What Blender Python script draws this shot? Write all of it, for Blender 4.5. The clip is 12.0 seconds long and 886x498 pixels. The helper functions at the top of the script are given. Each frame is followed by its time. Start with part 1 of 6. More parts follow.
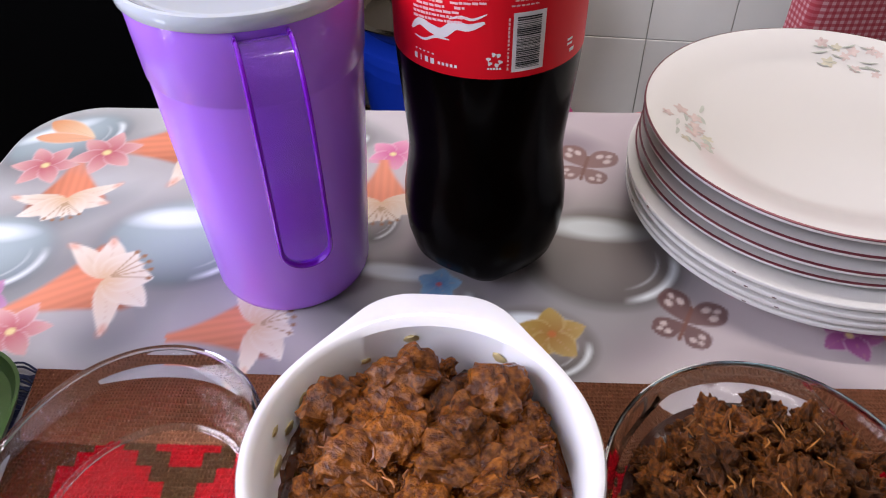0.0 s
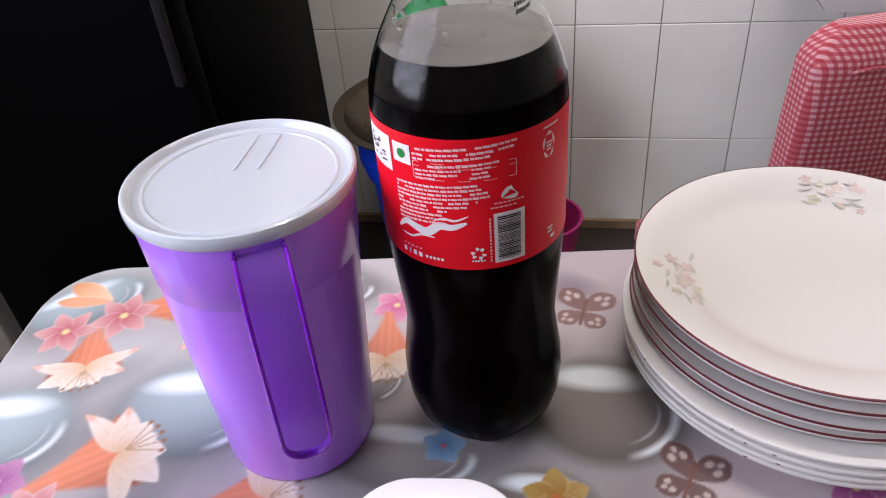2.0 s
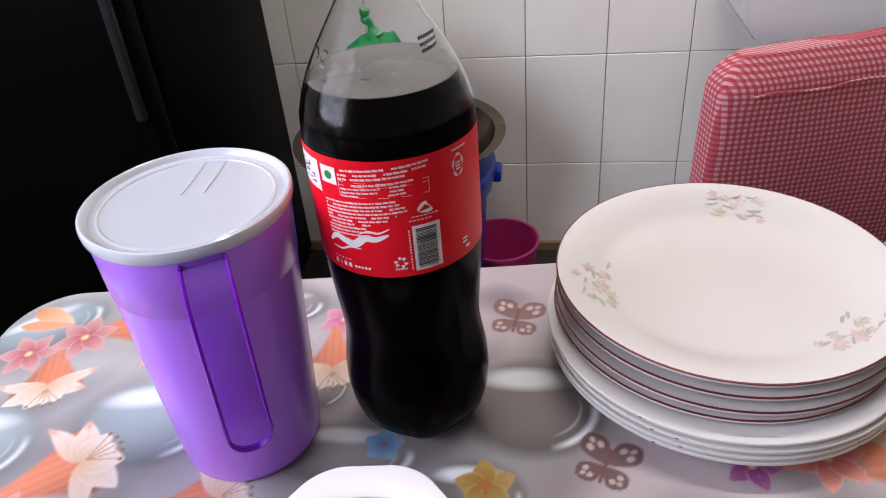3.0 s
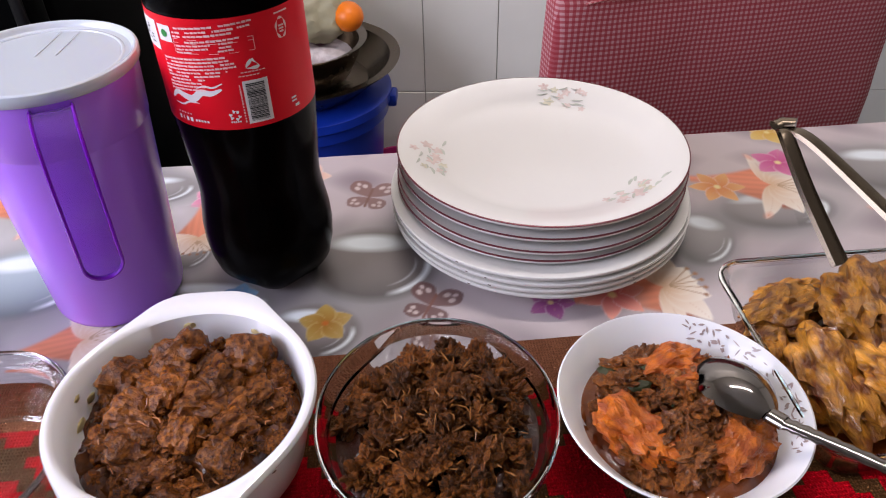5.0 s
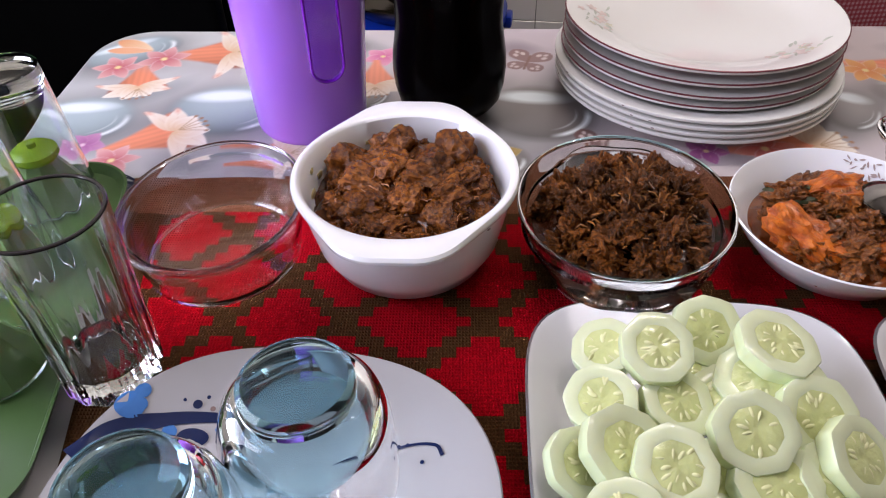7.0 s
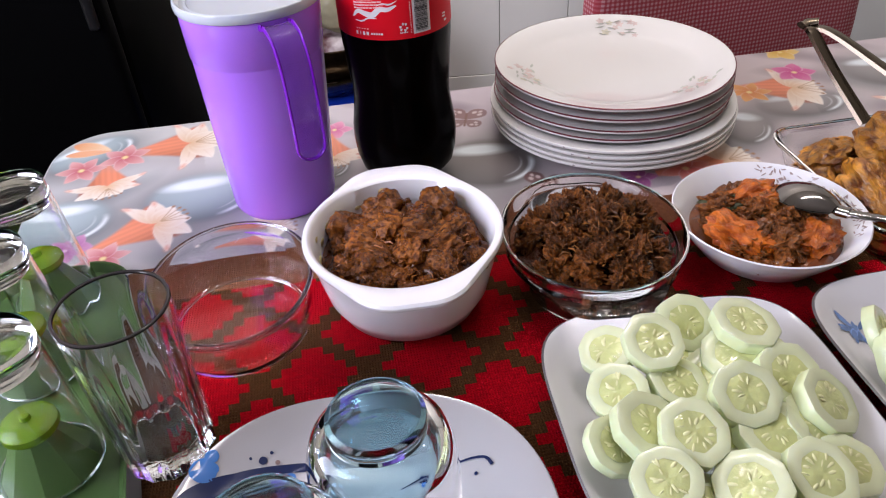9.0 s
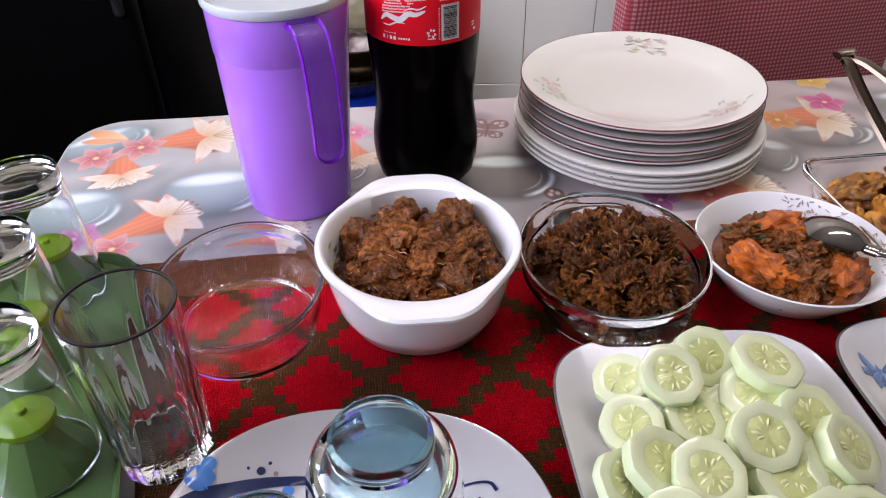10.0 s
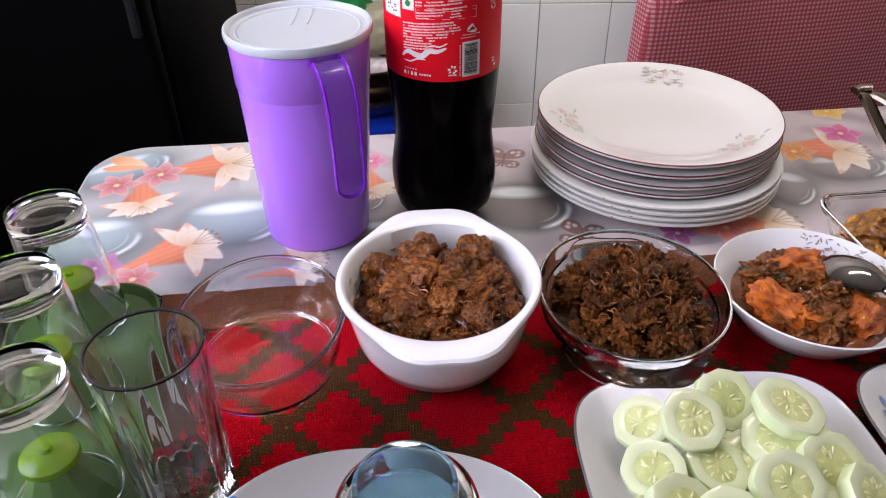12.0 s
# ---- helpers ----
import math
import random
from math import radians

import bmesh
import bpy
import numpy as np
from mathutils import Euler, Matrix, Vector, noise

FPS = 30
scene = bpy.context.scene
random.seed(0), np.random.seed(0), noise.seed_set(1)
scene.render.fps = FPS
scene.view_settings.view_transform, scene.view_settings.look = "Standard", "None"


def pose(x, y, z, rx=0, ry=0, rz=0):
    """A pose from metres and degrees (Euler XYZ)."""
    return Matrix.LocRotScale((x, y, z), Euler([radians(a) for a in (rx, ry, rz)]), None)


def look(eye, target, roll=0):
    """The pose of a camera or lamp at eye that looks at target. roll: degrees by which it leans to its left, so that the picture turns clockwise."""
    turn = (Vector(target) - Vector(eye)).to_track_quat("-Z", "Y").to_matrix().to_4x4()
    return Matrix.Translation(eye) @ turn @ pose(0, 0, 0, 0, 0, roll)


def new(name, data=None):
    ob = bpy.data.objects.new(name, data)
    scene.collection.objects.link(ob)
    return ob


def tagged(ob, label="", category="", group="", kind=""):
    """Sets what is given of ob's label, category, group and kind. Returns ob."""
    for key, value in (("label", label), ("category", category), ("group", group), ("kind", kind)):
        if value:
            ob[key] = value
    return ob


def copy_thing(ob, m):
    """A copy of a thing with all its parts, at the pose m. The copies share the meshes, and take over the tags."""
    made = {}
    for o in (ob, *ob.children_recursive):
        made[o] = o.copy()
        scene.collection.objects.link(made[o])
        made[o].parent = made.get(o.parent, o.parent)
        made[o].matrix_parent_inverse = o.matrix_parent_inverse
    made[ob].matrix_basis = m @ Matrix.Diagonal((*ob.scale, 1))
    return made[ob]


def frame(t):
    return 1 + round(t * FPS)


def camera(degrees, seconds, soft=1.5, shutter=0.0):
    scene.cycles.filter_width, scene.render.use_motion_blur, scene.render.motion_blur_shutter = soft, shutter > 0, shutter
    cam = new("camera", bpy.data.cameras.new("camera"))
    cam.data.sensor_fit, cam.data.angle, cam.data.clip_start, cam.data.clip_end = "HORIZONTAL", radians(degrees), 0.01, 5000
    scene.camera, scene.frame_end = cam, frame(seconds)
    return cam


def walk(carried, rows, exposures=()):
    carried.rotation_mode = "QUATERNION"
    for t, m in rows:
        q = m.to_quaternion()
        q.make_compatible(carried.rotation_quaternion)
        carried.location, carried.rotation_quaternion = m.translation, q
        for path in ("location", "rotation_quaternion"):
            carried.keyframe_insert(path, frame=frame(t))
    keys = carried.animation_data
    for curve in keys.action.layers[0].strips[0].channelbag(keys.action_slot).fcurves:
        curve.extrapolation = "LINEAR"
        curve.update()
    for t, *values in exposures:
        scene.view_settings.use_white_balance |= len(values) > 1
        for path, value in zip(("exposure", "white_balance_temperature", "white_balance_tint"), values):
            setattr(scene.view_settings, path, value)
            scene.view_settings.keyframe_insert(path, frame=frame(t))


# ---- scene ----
cam = camera(62.3, 12.0, soft=1.1)
PATH = [
    (0, (0.145, -0.349, 1.11), (-0.111, 1.094, -0.251), -1.3),
    (0.5, (0.137, -0.318, 1.103), (-0.078, 1.149, -0.24), -0.2),
    (0.7, (0.135, -0.307, 1.122), (-0.106, 1.222, -0.143), -2.2),
    (1, (0.139, -0.311, 1.155), (-0.172, 1.283, -0.012), -4.1),
    (1.5, (0.147, -0.318, 1.16), (-0.171, 1.267, -0.018), -4.2),
    (2, (0.16, -0.324, 1.163), (-0.171, 1.253, -0.022), -5.2),
    (2.5, (0.16, -0.351, 1.173), (-0.157, 1.258, 0.028), -4.6),
    (3, (0.196, -0.367, 1.181), (-0.062, 1.266, 0.055), -5.0),
    (3.5, (0.249, -0.377, 1.182), (0.106, 1.257, 0.038), -4.3),
    (3.7, (0.279, -0.381, 1.182), (0.157, 1.257, 0.041), -5.0),
    (5.3, (0.267, -0.491, 1.158), (0.199, 1.065, -0.098), -0.2),
    (5.5, (0.252, -0.508, 1.149), (0.139, 1.052, -0.097), 0.8),
    (6, (0.215, -0.545, 1.142), (-0.024, 1.007, -0.097), 2.3),
    (6.5, (0.201, -0.566, 1.132), (-0.08, 0.974, -0.113), 1.7),
    (7, (0.192, -0.593, 1.123), (-0.036, 0.895, -0.193), -1.3),
    (7.2, (0.19, -0.605, 1.125), (-0.059, 0.869, -0.203), -4.1),
    (8.8, (0.125, -0.657, 1.164), (0.161, 0.936, -0.046), -5.0),
    (9, (0.127, -0.654, 1.165), (0.15, 0.937, -0.048), -3.7),
    (9.5, (0.121, -0.642, 1.157), (0.142, 0.946, -0.059), -1.2),
    (10, (0.122, -0.638, 1.162), (0.122, 0.96, -0.04), -0.6),
    (10.5, (0.111, -0.637, 1.165), (0.087, 0.969, -0.027), -0.3),
    (11, (0.108, -0.634, 1.167), (0.089, 0.973, -0.024), -0.2),
    (11.5, (0.112, -0.635, 1.17), (0.086, 0.986, -0.001), -0.4),
    (12, (0.112, -0.629, 1.18), (0.092, 0.989, 0.004), -0.5),
]
walk(cam, [(t, look(eye, target, roll)) for t, eye, target, roll in PATH])

# ==== body ====

# ---- light ----
world = bpy.data.worlds.new("world")
scene.world = world
world.use_nodes = True
sky = world.node_tree.nodes.new("ShaderNodeTexSky")
sky.sky_type, sky.sun_disc = "NISHITA", False
sky.sun_elevation, sky.sun_rotation = radians(40), radians(200)
world.node_tree.links.new(sky.outputs[0], world.node_tree.nodes["Background"].inputs[0])
world.node_tree.nodes["Background"].inputs[1].default_value = 0.1


def area_lamp(name, m, sx, sy, watts, color):
    data = bpy.data.lights.new(name, "AREA")
    data.shape, data.size, data.size_y = "RECTANGLE", sx, sy
    data.energy, data.color = watts, color
    ob = new(name, data)
    ob.matrix_world = m
    return ob


area_lamp("window_light", look((-1.12, -0.55, 1.50), (0.2, 0.10, 0.8)), 1.10, 1.10, 33.5, (0.91, 0.91, 1.12))
area_lamp("tube_light_glow", look((0.45, 0.45, 2.625), (0.45, 1.20, 1.0)), 1.2, 0.05, 22, (1.0, 0.91, 0.90))


# ---- helpers for building ----
def mat(name, color, rough=0.5, metal=0.0, vary=0.06, scale=12.0, bump=0.0, bump_scale=60.0, attr="", island=0.0,
        trans=0.0, ior=1.45, coat=0.0, sub=0.0, sheen=0.0, rand=0.0, spec=0.5, fine=0.0, dark=None):
    m = bpy.data.materials.new(name)
    m.use_nodes = True
    nt = m.node_tree
    n, l = nt.nodes, nt.links
    b = n["Principled BSDF"]
    b.inputs["Roughness"].default_value, b.inputs["Metallic"].default_value = rough, metal
    b.inputs["IOR"].default_value = ior
    b.inputs["Transmission Weight"].default_value = trans
    b.inputs["Coat Weight"].default_value = coat
    b.inputs["Coat Roughness"].default_value = 0.08
    b.inputs["Specular IOR Level"].default_value = spec
    if sub:
        b.inputs["Subsurface Weight"].default_value = sub
        b.inputs["Subsurface Radius"].default_value = (0.006, 0.005, 0.003)
        b.inputs["Subsurface Scale"].default_value = 1.0
    if sheen:
        b.inputs["Sheen Weight"].default_value = sheen
    tc = n.new("ShaderNodeTexCoord")
    if attr:
        at = n.new("ShaderNodeAttribute")
        at.attribute_name = attr
        src = at.outputs["Color"]
    else:
        rgb = n.new("ShaderNodeRGB")
        rgb.outputs[0].default_value = (*color, 1)
        src = rgb.outputs[0]
    if dark is not None:
        big = n.new("ShaderNodeTexNoise")
        big.inputs["Scale"].default_value, big.inputs["Detail"].default_value = scale * 0.7, 5
        l.new(tc.outputs["Object"], big.inputs["Vector"])
        ramp = n.new("ShaderNodeValToRGB")
        ramp.color_ramp.elements[0].position, ramp.color_ramp.elements[1].position = 0.4, 0.62
        l.new(big.outputs["Fac"], ramp.inputs["Fac"])
        mx = n.new("ShaderNodeMix")
        mx.data_type = "RGBA"
        l.new(ramp.outputs["Color"], mx.inputs[0])
        l.new(src, mx.inputs[6])
        mx.inputs[7].default_value = (*dark, 1)
        src = mx.outputs[2]
    hsv = n.new("ShaderNodeHueSaturation")
    noise_a = n.new("ShaderNodeTexNoise")
    noise_a.inputs["Scale"].default_value, noise_a.inputs["Detail"].default_value = scale, 6
    l.new(tc.outputs["Object"], noise_a.inputs["Vector"])
    mr = n.new("ShaderNodeMapRange")
    mr.inputs["To Min"].default_value, mr.inputs["To Max"].default_value = 1 - 2 * vary, 1 + 2 * vary
    l.new(noise_a.outputs["Fac"], mr.inputs["Value"])
    val = mr.outputs["Result"]
    if rand:
        oi = n.new("ShaderNodeObjectInfo")
        r2 = n.new("ShaderNodeMapRange")
        r2.inputs["To Min"].default_value, r2.inputs["To Max"].default_value = 1 - rand, 1 + rand
        l.new(oi.outputs["Random"], r2.inputs["Value"])
        mul = n.new("ShaderNodeMath")
        mul.operation = "MULTIPLY"
        l.new(val, mul.inputs[0]), l.new(r2.outputs["Result"], mul.inputs[1])
        val = mul.outputs[0]
    if island:
        ge = n.new("ShaderNodeNewGeometry")
        r3 = n.new("ShaderNodeMapRange")
        r3.inputs["To Min"].default_value, r3.inputs["To Max"].default_value = 1 - island, 1 + island
        l.new(ge.outputs["Random Per Island"], r3.inputs["Value"])
        mul2 = n.new("ShaderNodeMath")
        mul2.operation = "MULTIPLY"
        l.new(val, mul2.inputs[0]), l.new(r3.outputs["Result"], mul2.inputs[1])
        val = mul2.outputs[0]
    l.new(val, hsv.inputs["Value"])
    l.new(src, hsv.inputs["Color"])
    l.new(hsv.outputs["Color"], b.inputs["Base Color"])
    rr = n.new("ShaderNodeMapRange")
    rr.inputs["To Min"].default_value, rr.inputs["To Max"].default_value = max(0.0, rough * 0.8), min(1.0, rough * 1.2)
    l.new(noise_a.outputs["Fac"], rr.inputs["Value"])
    l.new(rr.outputs["Result"], b.inputs["Roughness"])
    if bump:
        nb = n.new("ShaderNodeTexNoise")
        nb.inputs["Scale"].default_value, nb.inputs["Detail"].default_value = bump_scale, 5
        l.new(tc.outputs["Object"], nb.inputs["Vector"])
        bp = n.new("ShaderNodeBump")
        bp.inputs["Strength"].default_value, bp.inputs["Distance"].default_value = bump, 0.002
        l.new(nb.outputs["Fac"], bp.inputs["Height"])
        l.new(bp.outputs["Normal"], b.inputs["Normal"])
    return m


def woven(m, period, strength, coarse=1.0):
    """Fine crossing threads as relief."""
    n, l = m.node_tree.nodes, m.node_tree.links
    tc = n.new("ShaderNodeTexCoord")
    waves = []
    for axis, k in (("X", 1.0), ("Y", coarse)):
        w = n.new("ShaderNodeTexWave")
        w.bands_direction = axis
        w.inputs["Scale"].default_value = 0.314 / period * k
        w.inputs["Distortion"].default_value = 0.6
        w.inputs["Detail"].default_value = 2
        w.inputs["Detail Scale"].default_value = 2.0
        l.new(tc.outputs["Object"], w.inputs["Vector"])
        waves.append(w)
    mul = n.new("ShaderNodeMath")
    mul.operation = "MAXIMUM"
    l.new(waves[0].outputs["Fac"], mul.inputs[0]), l.new(waves[1].outputs["Fac"], mul.inputs[1])
    bp = n.new("ShaderNodeBump")
    bp.inputs["Strength"].default_value, bp.inputs["Distance"].default_value = strength, 0.001
    l.new(mul.outputs[0], bp.inputs["Height"])
    l.new(bp.outputs["Normal"], n["Principled BSDF"].inputs["Normal"])
    return m


CLEAR = []


def glass(name, color, rough=0.0, ior=1.5, vary=0.0):
    m = bpy.data.materials.new(name)
    m.use_nodes = True
    b = m.node_tree.nodes["Principled BSDF"]
    b.inputs["Base Color"].default_value = (*color, 1)
    b.inputs["Roughness"].default_value = rough
    b.inputs["IOR"].default_value = ior
    b.inputs["Transmission Weight"].default_value = 1.0
    CLEAR.append(m)
    return m


def mesh_ob(name, bm, material, smooth=True):
    me = bpy.data.meshes.new(name)
    bm.normal_update()
    bm.to_mesh(me)
    bm.free()
    for m in (material if isinstance(material, (list, tuple)) else [material]):
        me.materials.append(m)
    if smooth:
        me.polygons.foreach_set("use_smooth", [True] * len(me.polygons))
        me.set_sharp_from_angle(angle=radians(38))
    return new(name, me)


def part(name, bm, material, parent=None, label="", smooth=True, at=None):
    ob = mesh_ob(name, bm, material, smooth)
    if parent is not None:
        ob.parent = parent
    if at is not None:
        ob.matrix_local = at
    if label:
        ob["label"] = label
    if material in CLEAR:
        ob.visible_shadow = False
    return ob


def thing(name, m, label, category, group="", kind=""):
    ob = new(name)
    ob.empty_display_size = 0.05
    ob.matrix_world = m
    return tagged(ob, label, category, group, kind)


def loft(rings, cap_start=True, cap_end=True, loop=False):
    """A skin over rings of equally many points."""
    bm = bmesh.new()
    vs = [[bm.verts.new(p) for p in r] for r in rings]
    k = len(rings[0])
    pairs = list(zip(vs, vs[1:])) + ([(vs[-1], vs[0])] if loop else [])
    for a, b in pairs:
        for i in range(k):
            j = (i + 1) % k
            bm.faces.new((a[i], a[j], b[j], b[i]))
    if not loop:
        for on, r, flip in ((cap_start, vs[0], True), (cap_end, vs[-1], False)):
            if on:
                c = bm.verts.new(sum((v.co for v in r), Vector()) / k)
                for i in range(k):
                    j = (i + 1) % k
                    bm.faces.new((r[j], r[i], c) if flip else (r[i], r[j], c))
    return bm


def circle(r, z, k=64, cx=0.0, cy=0.0, shape=None):
    return [(cx + r * math.cos(a) * (shape(a) if shape else 1), cy + r * math.sin(a) * (shape(a) if shape else 1), z)
            for a in (2 * math.pi * i / k for i in range(k))]


def lathe(profile, k=64, cap_start=True, cap_end=True, loop=False, shape=None):
    return loft([circle(r, z, k, shape=shape) for r, z in profile], cap_start, cap_end, loop)


def box(sx, sy, sz, bevel=0.004, seg=2, at=(0, 0, 0)):
    bm = bmesh.new()
    bmesh.ops.create_cube(bm, size=1)
    bmesh.ops.scale(bm, vec=(sx, sy, sz), verts=bm.verts)
    if bevel:
        bmesh.ops.bevel(bm, geom=bm.edges[:], offset=bevel, segments=seg, affect="EDGES", profile=0.5)
    bmesh.ops.translate(bm, vec=at, verts=bm.verts)
    return bm


def tube(points, r, k=12, radii=None, flat=1.0):
    """A rod along points; flat squeezes it upright."""
    pts = [Vector(p) for p in points]
    rings = []
    for i, p in enumerate(pts):
        d = (pts[min(i + 1, len(pts) - 1)] - pts[max(i - 1, 0)]).normalized()
        side = d.cross(Vector((0, 0, 1)))
        side = side.normalized() if side.length > 1e-4 else Vector((1, 0, 0))
        up = side.cross(d).normalized()
        q = radii[i] if radii else r
        rings.append([tuple(p + side * q * math.cos(a) + up * q * flat * math.sin(a)) for a in (2 * math.pi * j / k for j in range(k))])
    return loft(rings)


def curve_points(pts, n=8):
    """Catmull-Rom through pts."""
    P = [Vector(p) for p in pts]
    P = [2 * P[0] - P[1]] + P + [2 * P[-1] - P[-2]]
    out = []
    for i in range(1, len(P) - 2):
        for s in range(n):
            t = s / n
            a, b, c, d = P[i - 1], P[i], P[i + 1], P[i + 2]
            out.append(0.5 * ((2 * b) + (c - a) * t + (2 * a - 5 * b + 4 * c - d) * t * t + (3 * b - a - 3 * c + d) * t ** 3))
    out.append(P[-2])
    return out


def superellipse(e):
    return lambda a: (abs(math.cos(a)) ** e + abs(math.sin(a)) ** e) ** (-1 / e)


def lump(seed, rough=0.35, freq=2.2, sub=3, sx=1.0, sy=1.0, sz=1.0, blocky=0.0):
    """An uneven chunk of about unit radius."""
    bm = bmesh.new()
    bmesh.ops.create_icosphere(bm, subdivisions=sub, radius=1)
    off = Vector((seed * 7.31, seed * 3.17, seed * 1.93))
    for v in bm.verts:
        d = v.co.normalized()
        if blocky:
            e = 4.0
            s = (abs(d.x) ** e + abs(d.y) ** e + abs(d.z) ** e) ** (-1 / e)
            d = d.lerp(d * s, blocky)
        h = noise.noise(v.co * freq + off) * rough + noise.noise(v.co * freq * 2.7 + off) * rough * 0.45 \
            + noise.noise(v.co * freq * 6.5 + off) * rough * 0.2
        d = d * (1 + h)
        v.co = (d.x * sx, d.y * sy, d.z * sz)
    return bm


Z = 0.75

# ---- materials ----
M_tile = mat("glazed_tile", (0.84, 0.83, 0.77), 0.22, vary=0.04, scale=6, rand=0.03, bump=0.05, bump_scale=25)
M_grout = mat("grout", (0.42, 0.40, 0.36), 0.85, vary=0.15, scale=30)
M_plaster = mat("plaster", (0.68, 0.66, 0.6), 0.85, vary=0.05, scale=4, bump=0.15, bump_scale=90)
M_skirt = mat("tan_skirting", (0.26, 0.19, 0.11), 0.5, vary=0.2, scale=14)
M_floor = mat("floor_tile", (0.035, 0.028, 0.024), 0.45, vary=0.2, scale=9)
M_black = mat("black_gloss_paint", (0.002, 0.002, 0.0022), 0.34, spec=0.02, vary=0.1, scale=5, bump=0.02, bump_scale=200)
M_blackmatte = mat("black_plastic", (0.009, 0.009, 0.01), 0.5, vary=0.1, scale=8)
M_wood = mat("table_wood", (0.12, 0.06, 0.03), 0.4, vary=0.25, scale=20, bump=0.1)
M_cloth = mat("printed_vinyl", (0.7, 0.66, 0.66), 0.3, vary=0.02, scale=5, attr="print", bump=0.05, bump_scale=14)
M_runner = woven(mat("runner_weave", (0.4, 0.02, 0.03), 0.95, vary=0.22, scale=420, attr="print", spec=0.05), 0.0022, 1.0, 0.8)
M_tassel = mat("navy_thread", (0.012, 0.018, 0.05), 0.9, vary=0.3, scale=80)
M_white = mat("opal_glass_white", (0.88, 0.87, 0.89), 0.12, vary=0.015, scale=9, coat=0.3, sub=0.1)
M_china = mat("white_china", (0.76, 0.735, 0.705), 0.10, vary=0.015, scale=7, coat=0.3)
M_bone = mat("plain_white_plate", (0.84, 0.82, 0.78), 0.14, vary=0.02, scale=9, coat=0.2)
M_plateware = mat("grey_white_glaze", (0.68, 0.665, 0.69), 0.12, vary=0.015, scale=9, coat=0.25)
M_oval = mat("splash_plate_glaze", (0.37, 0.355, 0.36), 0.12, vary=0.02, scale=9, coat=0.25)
M_rim = mat("rose_gold_rim", (0.16, 0.03, 0.04), 0.35, metal=0.2, vary=0.15, scale=60)
M_silver = mat("silver_rim", (0.28, 0.26, 0.26), 0.3, metal=0.7, vary=0.1, scale=60)
M_purple = mat("purple_plastic", (0.47, 0.19, 0.90), 0.24, vary=0.025, scale=6, coat=0.22, sub=0.15)
M_handle = mat("violet_clear_plastic", (0.66, 0.36, 0.97), 0.06, vary=0.02, trans=0.92, ior=1.22, coat=0.1)
M_lid = mat("milky_plastic_lid", (0.58, 0.62, 0.68), 0.09, vary=0.03, scale=8, coat=0.4, sub=0.2)
M_pet = glass("clear_bottle_plastic", (0.97, 0.98, 0.98), 0.02, 1.12)
M_cola = mat("dark_cola", (0.0012, 0.0008, 0.0008), 0.15, vary=0.1, scale=5, spec=0.12)
M_red = mat("red_label", (0.74, 0.004, 0.016), 0.42, vary=0.03, scale=10, spec=0.2)
M_ink = mat("white_ink", (0.78, 0.74, 0.74), 0.45, vary=0.05, scale=50)
M_pinkink = mat("pale_ink", (0.85, 0.52, 0.52), 0.45, vary=0.1, scale=90)
M_blackink = mat("black_ink", (0.015, 0.015, 0.015), 0.5)
M_green_dot = mat("green_ink", (0.01, 0.22, 0.03), 0.5)
M_glass = glass("clear_glass", (0.97, 0.985, 0.98), 0.0, 1.45)
M_bake = glass("baking_glass", (0.93, 0.95, 0.95), 0.04, 1.28)
M_thin = glass("thin_clear_glass", (0.97, 0.985, 0.985), 0.0, 1.44)
M_blueglass = glass("bluish_glass", (0.46, 0.64, 0.71), 0.02, 1.36)
M_aqua = glass("aqua_glass_edge", (0.50, 0.80, 0.85), 0.02, 1.5)
M_steel = mat("stainless_steel", (0.24, 0.22, 0.21), 0.09, metal=1.0, vary=0.06, scale=18)
M_oldsteel = mat("worn_steel", (0.17, 0.135, 0.10), 0.26, metal=1.0, vary=0.12, scale=14)
M_blue = mat("blue_bucket_plastic", (0.008, 0.04, 0.42), 0.3, vary=0.06, scale=8)
M_pink = mat("pink_plastic", (0.45, 0.03, 0.16), 0.35, vary=0.05, scale=8)
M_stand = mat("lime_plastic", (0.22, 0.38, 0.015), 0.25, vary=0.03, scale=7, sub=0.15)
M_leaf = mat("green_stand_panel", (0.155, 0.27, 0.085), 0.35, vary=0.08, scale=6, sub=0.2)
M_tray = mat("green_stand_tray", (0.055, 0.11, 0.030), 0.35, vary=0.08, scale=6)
M_beef = mat("braised_beef", (0.22, 0.068, 0.008), 0.24, vary=0.55, scale=4.5, rand=0.4, bump=0.7, bump_scale=8.0, dark=(0.075, 0.019, 0.0025), spec=0.4)
M_gravy = mat("dark_gravy", (0.11, 0.031, 0.004), 0.16, vary=0.6, scale=110, bump=1.0, bump_scale=190, dark=(0.05, 0.011, 0.002), spec=0.5, coat=0.15)
M_shred = mat("shredded_meat", (0.22, 0.070, 0.010), 0.34, vary=0.5, scale=5.0, rand=0.5, bump=1.0, bump_scale=13, dark=(0.060, 0.015, 0.003), spec=0.35, coat=0.06)
M_shred_gravy = mat("brown_gravy", (0.035, 0.009, 0.003), 0.25, vary=0.4, scale=60, bump=0.7, bump_scale=200, coat=0.2)
M_pumpkin = mat("orange_pumpkin", (0.52, 0.125, 0.006), 0.32, vary=0.3, scale=3.0, rand=0.25, bump=0.9, bump_scale=8.0, dark=(0.28, 0.048, 0.003), coat=0.15)
M_orange_gravy = mat("orange_gravy", (0.16, 0.038, 0.006), 0.22, vary=0.4, scale=50, bump=0.7, bump_scale=170, coat=0.3)
